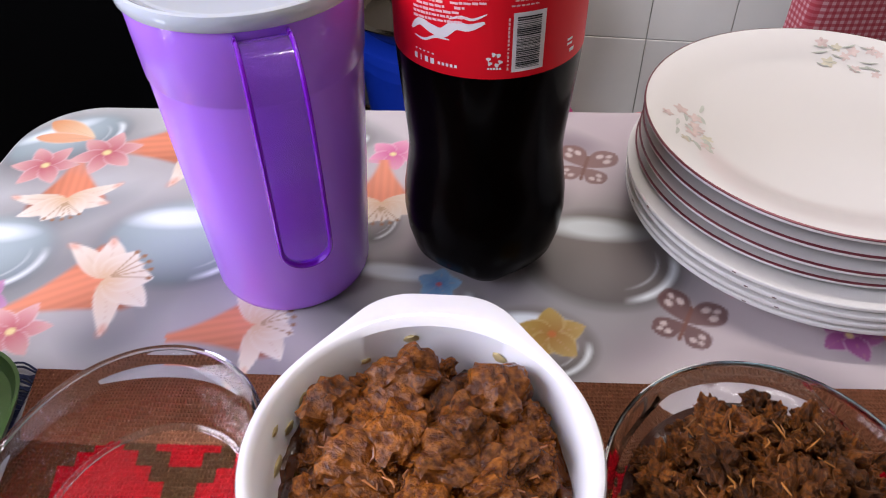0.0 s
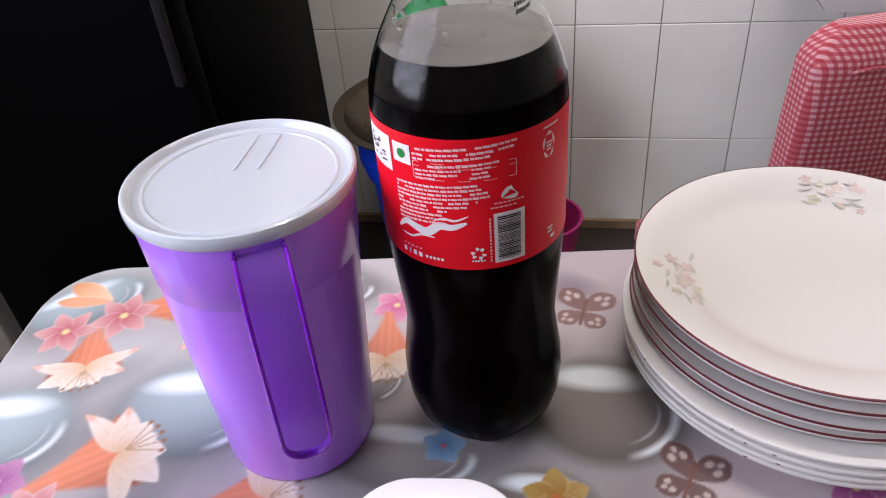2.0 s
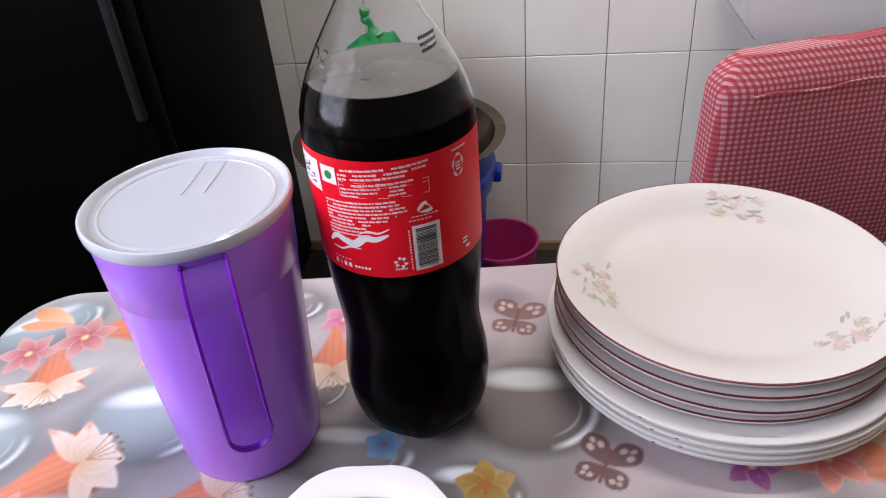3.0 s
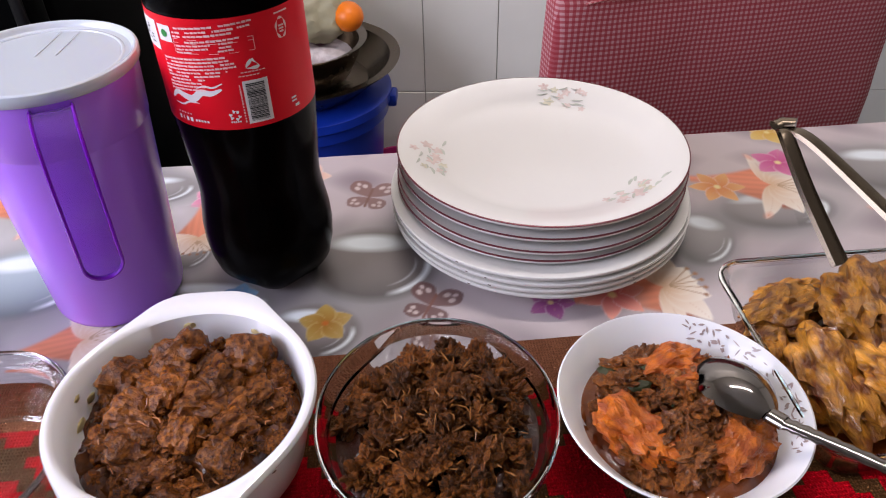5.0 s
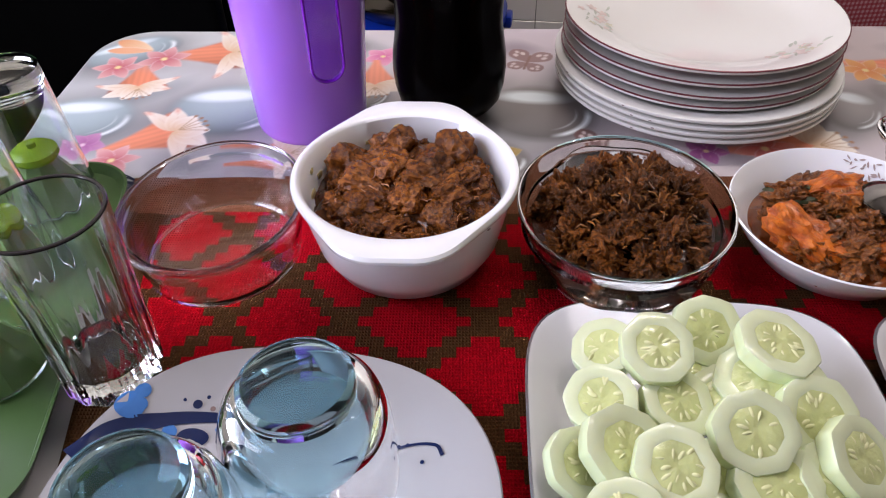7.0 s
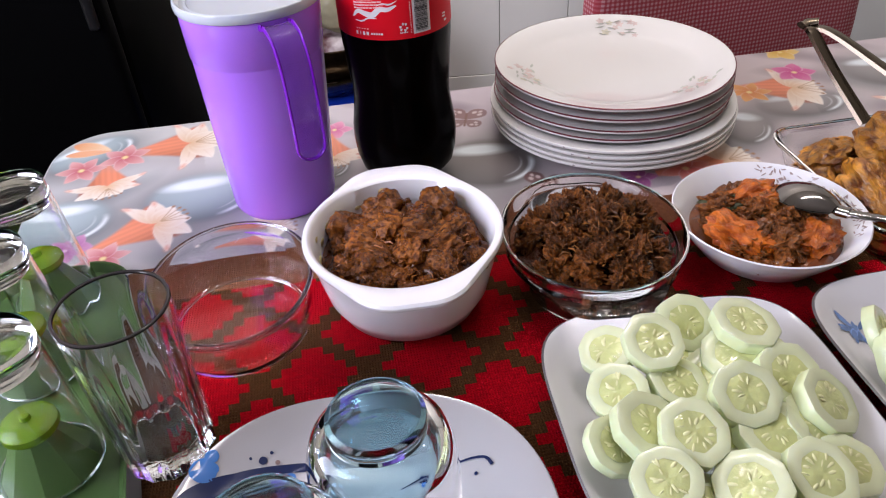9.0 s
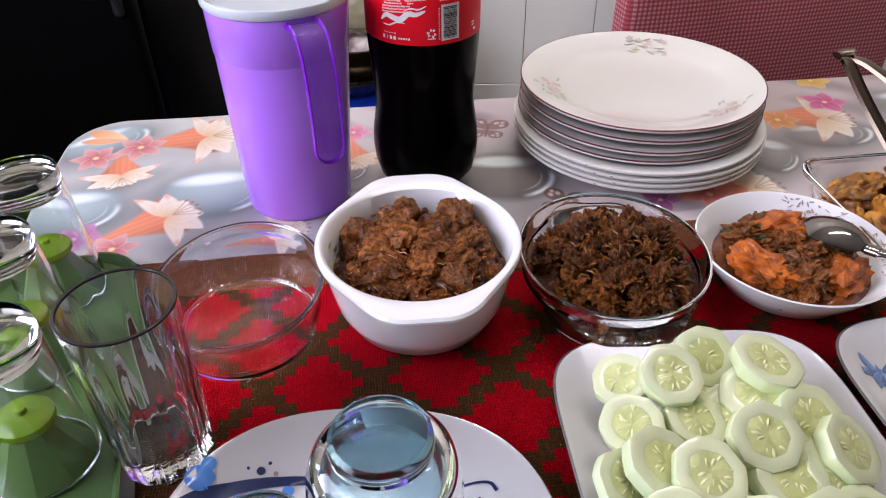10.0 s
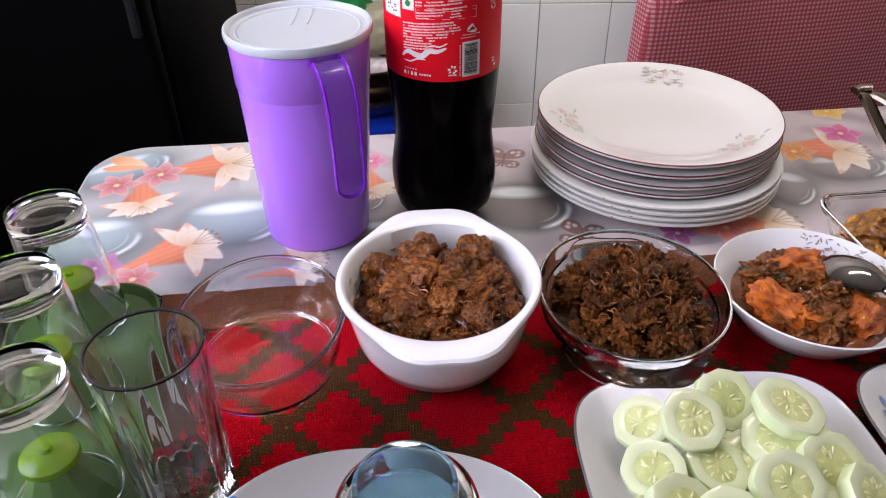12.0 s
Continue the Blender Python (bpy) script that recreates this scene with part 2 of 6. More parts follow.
M_herb = mat("dark_green_leaf", (0.03, 0.035, 0.01), 0.5, vary=0.3, scale=60)
M_roast = mat("roast_chicken_skin", (0.52, 0.22, 0.022), 0.3, vary=0.4, scale=3.2, rand=0.3, bump=1.0, bump_scale=9.0, dark=(0.13, 0.035, 0.007), coat=0.25)
M_cuc = mat("cucumber_flesh", (0.68, 0.72, 0.46), 0.22, vary=0.05, scale=50, rand=0.06, sub=0.3, bump=0.1, bump_scale=140, coat=0.3)
M_cuc_side = mat("cucumber_peeled_side", (0.66, 0.73, 0.44), 0.3, vary=0.1, scale=35, rand=0.08, sub=0.25, coat=0.2)
M_core = mat("cucumber_core", (0.58, 0.61, 0.27), 0.15, vary=0.15, scale=90, sub=0.3, bump=0.3, bump_scale=260, coat=0.4)
M_seed = mat("cucumber_seed", (0.68, 0.68, 0.36), 0.25, vary=0.1, scale=90, island=0.12, coat=0.3)
M_sink = mat("sink_ceramic", (0.78, 0.78, 0.76), 0.12, vary=0.02, scale=6)
M_bag = mat("green_net_bag", (0.02, 0.30, 0.08), 0.35, vary=0.2, scale=30, trans=0.3, bump=0.5, bump_scale=60)
M_bagclear = mat("cloudy_bag", (0.50, 0.46, 0.30), 0.4, vary=0.2, scale=25, trans=0.35, bump=0.6, bump_scale=40)
M_orange = mat("orange_peel", (0.85, 0.20, 0.01), 0.4, vary=0.08, scale=40, bump=0.2, bump_scale=120)
M_yellowstain = mat("yellow_gravy_stain", (0.64, 0.52, 0.26), 0.35, vary=0.2, scale=80)
M_navy = mat("navy_glaze", (0.008, 0.015, 0.06), 0.15, vary=0.1, scale=30)
M_skyglaze = mat("blue_glaze", (0.05, 0.16, 0.42), 0.15, vary=0.15, scale=60)
M_rose = mat("pink_rose_decal", (0.68, 0.55, 0.51), 0.2, vary=0.15, scale=120)
M_leafdecal = mat("grey_green_decal", (0.52, 0.54, 0.47), 0.2, vary=0.15, scale=120)
M_yellowdecal = mat("yellow_decal", (0.66, 0.62, 0.48), 0.2, vary=0.15, scale=120)
M_greydecal = mat("grey_brown_decal", (0.20, 0.13, 0.12), 0.25, vary=0.2, scale=120)


def gingham(name):
    """Red and white woven check, about 3 mm a square."""
    m = mat(name, (0.5, 0.06, 0.08), 0.9, sheen=0.15, spec=0.2)
    n, l = m.node_tree.nodes, m.node_tree.links
    tc = n.new("ShaderNodeTexCoord")
    # the check runs on round the corners of the cover
    split, add_xy, around = n.new("ShaderNodeSeparateXYZ"), n.new("ShaderNodeMath"), n.new("ShaderNodeCombineXYZ")
    l.new(tc.outputs["Object"], split.inputs[0])
    l.new(split.outputs["X"], add_xy.inputs[0]), l.new(split.outputs["Y"], add_xy.inputs[1])
    l.new(add_xy.outputs[0], around.inputs["X"]), l.new(split.outputs["Z"], around.inputs["Z"])
    facs = []
    for axis in ("X", "Z"):
        w = n.new("ShaderNodeTexWave")
        w.bands_direction, w.wave_profile = axis, "SIN"
        w.inputs["Scale"].default_value, w.inputs["Distortion"].default_value = 0.314 / 0.0062, 0.5
        w.inputs["Detail"].default_value, w.inputs["Detail Scale"].default_value = 2, 0.25
        l.new(around.outputs[0], w.inputs["Vector"])
        r = n.new("ShaderNodeValToRGB")
        r.color_ramp.elements[0].position, r.color_ramp.elements[1].position = 0.42, 0.58
        l.new(w.outputs["Fac"], r.inputs["Fac"])
        facs.append(r.outputs["Color"])
    add = n.new("ShaderNodeMix")
    add.data_type, add.blend_type = "RGBA", "MIX"
    add.inputs[0].default_value = 0.5
    l.new(facs[0], add.inputs[6]), l.new(facs[1], add.inputs[7])
    ramp = n.new("ShaderNodeValToRGB")
    ramp.color_ramp.elements[0].color = (0.38, 0.045, 0.06, 1)
    ramp.color_ramp.elements[1].color = (0.60, 0.32, 0.33, 1)
    mid = ramp.color_ramp.elements.new(0.5)
    mid.color = (0.45, 0.10, 0.12, 1)
    l.new(add.outputs[2], ramp.inputs["Fac"])
    l.new(ramp.outputs["Color"], n["Principled BSDF"].inputs["Base Color"])
    return m


M_gingham = gingham("red_gingham")

# ---- room ----
FLOOR = -0.03
WALL_Y, LEFT_X, RIGHT_X, FRONT_Y, TOP = 1.40, -1.15, 2.4, -2.6, 2.7


def slab(name, sx, sy, sz, at, material):
    return tagged(part(name, box(sx, sy, sz, 0), material, smooth=False, at=pose(*at)), kind="structure")


slab("floor", 4.6, 4.6, 0.1, (0.4, -0.6, FLOOR - 0.05), M_floor)
slab("ceiling", 4.6, 4.6, 0.1, (0.4, -0.6, TOP + 0.05), M_plaster)
slab("wall_east", 0.12, 4.2, TOP, (RIGHT_X + 0.06, -0.6, TOP / 2), M_plaster)
slab("wall_south", 4.2, 0.12, TOP, (0.4, FRONT_Y - 0.06, TOP / 2), M_plaster)
# The west wall has a window: sill 1.0 m, head 2.2 m, from y -1.20 to 0.10.
west = slab("wall_west", 0.12, 1.40, TOP, (LEFT_X - 0.06, -1.90, TOP / 2), M_plaster)
for nm, sy, sz, y, z in (("wall_west_pier", 1.40, TOP, 0.80, TOP / 2), ("wall_west_sill", 1.3, 1.0, -0.55, 0.5), ("wall_west_head", 1.3, 0.5, -0.55, 2.45)):
    slab(nm, 0.12, sy, sz, (LEFT_X - 0.06, y, z), M_plaster)
back = slab("wall_north", 4.2, 0.12, TOP, (0.4, WALL_Y + 0.066, TOP / 2), M_grout)
skirting = slab("baseboard", 4.0, 0.012, 0.025, (0.4, WALL_Y - 0.009, FLOOR + 0.0125), M_skirt)

# ---- table ----
TA = math.atan(0.1176)
T0 = Vector((-0.318, 0.1715, 0))
TABLE = Matrix.Translation(T0) @ Matrix.Rotation(TA, 4, "Z")
TW, TD, CR = 1.35, 0.86, 0.06


def to_table(x, y):
    p = TABLE.inverted() @ Vector((x, y, 0))
    return p.x, p.y


table = thing("dining_table", TABLE, "dark wooden dining table under a printed vinyl cloth", "table")
part("tabletop", box(TW - 0.03, TD - 0.03, 0.025, 0.006, at=(TW / 2, -TD / 2, Z - 0.0165)), M_wood, table)
part("apron", box(TW - 0.16, TD - 0.16, 0.08, 0.004, at=(TW / 2, -TD / 2, Z - 0.069)), M_wood, table)
for lx, ly in ((0.08, -0.08), (TW - 0.08, -0.08), (0.08, -TD + 0.08), (TW - 0.08, -TD + 0.08)):
    part("leg", box(0.06, 0.06, Z - 0.1 - FLOOR, 0.006, at=(lx, ly, (Z - 0.1 + FLOOR) / 2)), M_wood, table)


class Print:
    """Motifs printed on the cloth and its light-tinted base, worked out per point of a fine grid."""

    def __init__(self, u, v, rgb=None):
        self.u, self.v, self.rgb = u, v, rgb
        if rgb is not None:
            return
        self.rgb = np.empty(u.shape + (3,))
        # light put into the base: cool on the window side, pinker and darker beyond
        cool = np.clip((0.42 - u) / 0.35, 0, 1)[..., None]
        self.rgb[:] = np.array((0.50, 0.43, 0.44)) * (1 - cool) + np.array((0.48, 0.485, 0.48)) * cool
        g = np.sin(u * 9 + 1.3 * np.sin(v * 7)) * np.cos(v * 11 + 0.7)
        self.rgb += g[..., None] * np.array((0.05, 0.055, 0.045))
        g = np.sin(u * 37 + 2.1 * np.sin(v * 23 + 1.0)) * np.sin(v * 41 + 1.7 * np.sin(u * 19))
        self.rgb -= np.clip(g, 0, 1)[..., None] * np.array((0.22, 0.20, 0.19))

    def window(self, x, y, reach):
        """The same print, cut down to the square round a point."""
        cu, cv = to_table(x, y)
        c = np.where((np.abs(self.u[0] - cu) < reach))[0]
        r = np.where((np.abs(self.v[:, 0] - cv) < reach))[0]
        a, b = (slice(r[0], r[-1] + 1), slice(c[0], c[-1] + 1)) if len(r) and len(c) else (slice(0, 1), slice(0, 1))
        return Print(self.u[a, b], self.v[a, b], self.rgb[a, b])

    def local(self, x, y, turn, size):
        cu, cv = to_table(x, y)
        a = radians(turn) - TA
        du, dv = self.u - cu, self.v - cv
        return (du * math.cos(a) + dv * math.sin(a)) / size, (-du * math.sin(a) + dv * math.cos(a)) / size

    def lay(self, mask, color):
        m = np.clip(mask, 0, 1)[..., None]
        self.rgb[:] = self.rgb * (1 - m) + np.asarray(color) * m

    def pearl(self, x, y, sx, sy, turn=0, tone=(0.40, 0.42, 0.43)):
        self = self.window(x, y, 2.2 * max(sx, sy))
        p, q = self.local(x, y, turn, 1.0)
        p, q = p / sx, q / sy
        d = np.hypot(p, q)
        self.lay(np.clip((1.60 - np.hypot(p + 0.10, q + 0.15)) / 0.8, 0, 1) ** 1.3 * 0.9, (0.22, 0.215, 0.215))
        body = np.clip((1 - d) * 4.5, 0, 1)
        shade = np.clip(1.10 - 0.50 * d ** 2 + 0.40 * q, 0.4, 1.4)
        self.lay(body * 0.92, np.asarray(tone) * shade[..., None])
        hi = np.clip((0.46 - np.hypot((p + 0.10) / 1.6, (q - 0.52) / 0.6)) * 4, 0, 1) * body
        self.lay(hi * 0.9, (0.76, 0.82, 0.85))
        for rr, wd in ((0.78, 0.075), (0.60, 0.03)):
            lo = np.clip((wd - np.abs(d - rr)) * 14, 0, 1) * np.clip((p - 0.2) * 4, 0, 1) * np.clip((0.2 - q) * 4, 0, 1)
            self.lay(lo * 0.9, (0.78, 0.82, 0.83))

    def petal(self, p, q, ang, length, width, c0, c1, edge=(0.78, 0.74, 0.66)):
        a = radians(ang)
        s = (p * math.cos(a) + q * math.sin(a)) / length
        t = (-p * math.sin(a) + q * math.cos(a)) / width
        w = np.sin(np.clip(s, 0, 1) ** 0.75 * math.pi) ** 0.8
        inside = np.clip((w - np.abs(t)) * 7, 0, 1) * ((s > 0) & (s < 1))
        mix = np.clip(s, 0, 1)[..., None]
        col = np.asarray(c0) * (1 - mix) + np.asarray(c1) * mix
        rim = np.clip((np.abs(t) / np.maximum(w, 0.05) - 0.72) * 4, 0, 1)[..., None]
        self.lay(inside, col * (1 - rim * 0.6) + np.asarray(edge) * rim * 0.6)
        vein = np.clip((0.05 - np.abs(t)) * 30, 0, 1) * inside * 0.3
        self.lay(vein, (0.55, 0.33, 0.22))

    def trumpet(self, x, y, turn, size):
        """A long lily: an orange throat that opens into cream petals."""
        self = self.window(x, y, 2.2 * size)
        p, q = self.local(x, y, turn, size)
        s = np.clip((p + 1.0) / 1.0, 0, 1)
        throat = np.clip((0.10 + 0.42 * s ** 1.6 - np.abs(q)) * 14, 0, 1) * ((p > -1) & (p < 0.12))
        self.lay(np.clip((0.30 + 0.42 * s - np.abs(q + 0.2)) * 3, 0, 1) * ((p > -1) & (p < 0.1)) * 0.35, (0.34, 0.30, 0.30))
        col = np.array((0.66, 0.235, 0.135)) * (0.75 + 0.35 * np.cos(q * 4 - 0.4) + 0.06 * np.sin(q * 60))[..., None]
        self.lay(throat, col)
        for ang, ln, wd in ((100, 0.86, 0.13), (-96, 0.90, 0.13), (66, 0.70, 0.17), (-60, 0.74, 0.18), (30, 0.52, 0.20), (-26, 0.56, 0.20), (2, 0.46, 0.18)):
            # each petal bends back towards its tip and ends in orange
            bend = 0.25 * (1 if ang > 0 else -1)
            pp, qq = p + 0.05, q
            turn = bend * np.clip(np.hypot(pp, qq), 0, 1) ** 2
            pb, qb = pp * np.cos(turn) + qq * np.sin(turn), -pp * np.sin(turn) + qq * np.cos(turn)
            self.petal(pb, qb, ang, ln * 0.84, wd * 0.95, (0.66, 0.44, 0.27), (0.81, 0.76, 0.69), (0.80, 0.73, 0.64))
            c = radians(ang)
            tip = np.hypot(pb * math.cos(c) + qb * math.sin(c) - ln * 0.74, (-pb * math.sin(c) + qb * math.cos(c)) * 1.6)
            if abs(ang) > 60:
                self.lay(np.clip((0.11 - tip) * 9, 0, 1) * 0.75, (0.68, 0.26, 0.15))
        for ang in (-32, -14, 4, 20, 36):
            a = radians(ang)
            s2, t2 = p * math.cos(a) + q * math.sin(a), -p * math.sin(a) + q * math.cos(a)
            self.lay(np.clip((0.014 - np.abs(t2)) * 90, 0, 1) * ((s2 > 0.02) & (s2 < 0.36)) * 0.8, (0.42, 0.26, 0.14))
            self.lay(np.clip((0.035 - np.hypot(s2 - 0.37, t2)) * 60, 0, 1), (0.32, 0.16, 0.08))

    def star(self, x, y, turn, size, c0, c1, n=6, wd=0.30, core=(0.75, 0.62, 0.3), edge=(0.8, 0.72, 0.7)):
        self = self.window(x, y, 2.2 * size)
        p, q = self.local(x, y, turn, size)
        self.lay(np.clip((1.0 - np.hypot(p + 0.05, q + 0.15)) * 2, 0, 1) * 0.35, (0.34, 0.30, 0.31))
        for i in range(n):
            self.petal(p, q, i * 360 / n, 0.98, wd, c0, c1, edge)
        self.lay(np.clip((0.15 - np.hypot(p, q)) * 14, 0, 1), core)

    def butterfly(self, x, y, turn, size, color=(0.12, 0.045, 0.04)):
        self = self.window(x, y, 2.2 * size)
        p, q = self.local(x, y, turn, size)
        for sgn in (1, -1):
            for ang, ln, wd in ((52, 1.0, 0.36), (-42, 0.72, 0.30)):
                a = radians(ang)
                pp = p * sgn
                s = (pp * math.cos(a) + q * math.sin(a)) / ln
                t = (-pp * math.sin(a) + q * math.cos(a)) / wd
                w = np.sin(np.clip(s, 0, 1) ** 1.5 * math.pi) ** 0.6
                inside = np.clip((w - np.abs(t)) * 8, 0, 1) * ((s > 0) & (s < 1))
                self.lay(inside * 0.85, color)
                for hs, ht, hr in ((0.6, 0.35, 0.13), (0.6, -0.35, 0.13), (0.78, 0.0, 0.11)):
                    self.lay(np.clip((hr - np.hypot(s - hs, t * 0.5 - ht * 0.5)) * 20, 0, 1) * inside * 0.8, (0.66, 0.55, 0.52))
        self.lay(np.clip((0.06 - np.abs(p)) * 30, 0, 1) * ((q > -0.5) & (q < 0.5)), (0.18, 0.08, 0.06))


def build_cloth():
    step = 0.0015
    lu, lv = np.arange(-step, 1.16, step), np.arange(-0.72, 2 * step, step)
    u, v = np.meshgrid(lu, lv)
    # outside the rounded back-left corner the grid is drawn in to the edge
    cu, cv = CR, -CR
    inx, iny = np.minimum(u - cu, 0), np.maximum(v - cv, 0)
    d = np.hypot(inx, iny)
    out = d - CR
    corner = (inx < 0) | (iny > 0)
    far = corner & (out > 1.6 * step)
    k = np.where(corner & (out > 0), CR / np.maximum(d, 1e-6), 1.0)
    u2 = np.where(corner & (out > 0), cu + (u - cu) * np.where(inx < 0, k, 1), u)
    v2 = np.where(corner & (out > 0), cv + (v - cv) * np.where(iny > 0, k, 1), v)
    art = Print(u2, v2)
    grey, blue_grey, brown_grey = (0.27, 0.25, 0.245), (0.34, 0.41, 0.43), (0.16, 0.135, 0.125)
    for x, y, sx, sy, turn in ((-0.255, -0.022, 0.060, 0.048, 10), (-0.115, 0.014, 0.066, 0.052, 10), (-0.268, 0.125, 0.058, 0.036, 40), (-0.05, 0.16, 0.05, 0.03, 5),
                               (0.192, 0.042, 0.062, 0.056, 0), (0.020, 0.058, 0.022, 0.028, 0), (0.495, 0.080, 0.030, 0.045, -20),
                               (0.580, 0.128, 0.060, 0.036, 10), (0.055, -0.012, 0.060, 0.034, 0), (0.150, -0.045, 0.042, 0.034, 0),
                               (0.30, 0.12, 0.07, 0.05, 0), (0.72, 0.20, 0.06, 0.05, 0), (0.45, 0.19, 0.05, 0.03, 0), (-0.20, -0.16, 0.06, 0.05, 0)):
        # pearls with x from 0.14 to 0.2 get a darker, browner tone
        art.pearl(x, y, sx, sy, turn, blue_grey if x < -0.05 else (brown_grey if 0.14 < x < 0.2 else grey))
    pink0, pink1 = (0.45, 0.09, 0.12), (0.70, 0.42, 0.40)
    art.trumpet(-0.150, 0.138, 15, 0.085)
    cut = art.window(-0.28, 0.14, 0.1)
    cut.petal(*cut.local(-0.298, 0.150, -20, 0.055), 0, 1.0, 0.22, (0.66, 0.28, 0.12), (0.80, 0.62, 0.42))
    cut.petal(*cut.local(-0.300, 0.125, -20, 0.055), 25, 1.0, 0.16, (0.70, 0.34, 0.18), (0.76, 0.42, 0.26))
    art.trumpet(-0.226, 0.046, -72, 0.062)
    art.star(-0.269, 0.088, 10, 0.030, pink0, pink1)
    art.star(-0.226, 0.112, 30, 0.032, pink0, pink1)
    art.trumpet(-0.150, -0.028, 38, 0.075)
    art.star(-0.190, -0.085, 20, 0.028, pink0, pink1)
    art.star(-0.229, -0.064, 0, 0.024, (0.30, 0.09, 0.24), (0.50, 0.26, 0.42), 5, 0.42, (0.7, 0.5, 0.6), (0.6, 0.3, 0.5))
    art.star(0.017, 0.143, 0, 0.024, (0.55, 0.10, 0.25), (0.72, 0.34, 0.45), 5, 0.42)
    art.trumpet(0.022, 0.075, -80, 0.060)
    art.trumpet(-0.030, -0.055, 20, 0.060)
    art.star(0.080, -0.002, 15, 0.017, (0.10, 0.22, 0.42), (0.26, 0.44, 0.60), 5, 0.45, (0.5, 0.1, 0.1), (0.3, 0.5, 0.62))
    art.star(0.159, -0.036, 25, 0.024, (0.30, 0.14, 0.02), (0.42, 0.29, 0.08), 5, 0.42, (0.45, 0.12, 0.02), (0.66, 0.54, 0.26))
    art.butterfly(0.176, 0.146, -10, 0.034, (0.19, 0.08, 0.065))
    art.butterfly(0.244, -0.014, -20, 0.032)
    art.trumpet(0.448, 0.012, 12, 0.085)
    art.star(0.398, 0.000, 20, 0.032, (0.55, 0.10, 0.10), (0.72, 0.32, 0.24))
    art.star(0.345, -0.010, 0, 0.022, (0.26, 0.04, 0.20), (0.40, 0.14, 0.30), 5, 0.4)
    art.trumpet(0.590, 0.168, -8, 0.085)
    art.star(0.606, 0.211, 0, 0.030, (0.50, 0.06, 0.22), (0.64, 0.22, 0.38), 5, 0.42)
    art.star(0.615, 0.276, 0, 0.028, (0.60, 0.34, 0.05), (0.72, 0.56, 0.22), 5, 0.42)
    art.star(0.530, 0.165, 0, 0.03, (0.6, 0.2, 0.06), (0.7, 0.4, 0.16))
    art.star(0.11, 0.185, 0, 0.024, (0.6, 0.3, 0.2), (0.75, 0.55, 0.45), 5, 0.4)
    art.trumpet(0.72, 0.10, 40, 0.085)
    art.star(0.70, 0.02, 0, 0.03, pink0, pink1)
    ny, nx = u.shape
    # a soft wave, and the drop over the edge at the far rows
    z = 0.0004 * np.sin(u2 * 31) * np.cos(v2 * 27)
    co = np.stack([u2, v2, Z + z - 0.0005], -1).reshape(-1, 3)
    idx = np.arange(ny * nx).reshape(ny, nx)
    quads = np.stack([idx[:-1, :-1], idx[:-1, 1:], idx[1:, 1:], idx[1:, :-1]], -1)
    bad = far[:-1, :-1] | far[:-1, 1:] | far[1:, 1:] | far[1:, :-1]
    quads = quads[~bad]
    me = bpy.data.meshes.new("tablecloth")
    me.vertices.add(len(co))
    me.vertices.foreach_set("co", co.ravel())
    me.loops.add(quads.size)
    me.loops.foreach_set("vertex_index", quads.ravel().astype(np.int32))
    me.polygons.add(len(quads))
    me.polygons.foreach_set("loop_start", np.arange(0, quads.size, 4, dtype=np.int32))
    me.update(calc_edges=True)
    at = me.attributes.new("print", "FLOAT_COLOR", "POINT")
    rgba = np.concatenate([np.clip(art.rgb.reshape(-1, 3), 0.01, 0.85), np.ones((len(co), 1))], 1)
    at.data.foreach_set("color", rgba.ravel().astype(np.float32))
    me.polygons.foreach_set("use_smooth", np.ones(len(quads), bool))
    me.materials.append(M_cloth)
    return me


cloth = tagged(new("tablecloth", build_cloth()), "glossy vinyl tablecloth printed with lilies, pearls and butterflies", "tablecloth")
cloth.matrix_world = TABLE
# the hanging border, rounded over the table's edge
edge = [(1.16, 0.0), (CR, 0.0)] + [(CR - CR * math.sin(a), -CR + CR * math.cos(a)) for a in (radians(10 * i) for i in range(1, 9))] + [(0.0, -CR), (0.0, -0.72)]
bm = bmesh.new()
prev = None
for (eu, ev) in edge:
    nu, nv = (eu - CR, ev + CR) if (eu < CR and ev > -CR) else ((-1, 0) if eu < CR else (0, 1))
    ln = math.hypot(nu, nv) or 1
    nu, nv = nu / ln, nv / ln
    row = [bm.verts.new((eu + nu * o, ev + nv * o, Z - h)) for o, h in ((-0.002, 0.0008), (0.002, 0.0018), (0.005, 0.006), (0.007, 0.05), (0.012, 0.16))]
    if prev:
        for a in range(4):
            bm.faces.new((prev[a], prev[a + 1], row[a + 1], row[a]))
    prev = row
M_border = mat("vinyl_border", (0.62, 0.57, 0.58), 0.32, vary=0.06, scale=14)
part("hanging_border", bm, M_border, cloth)


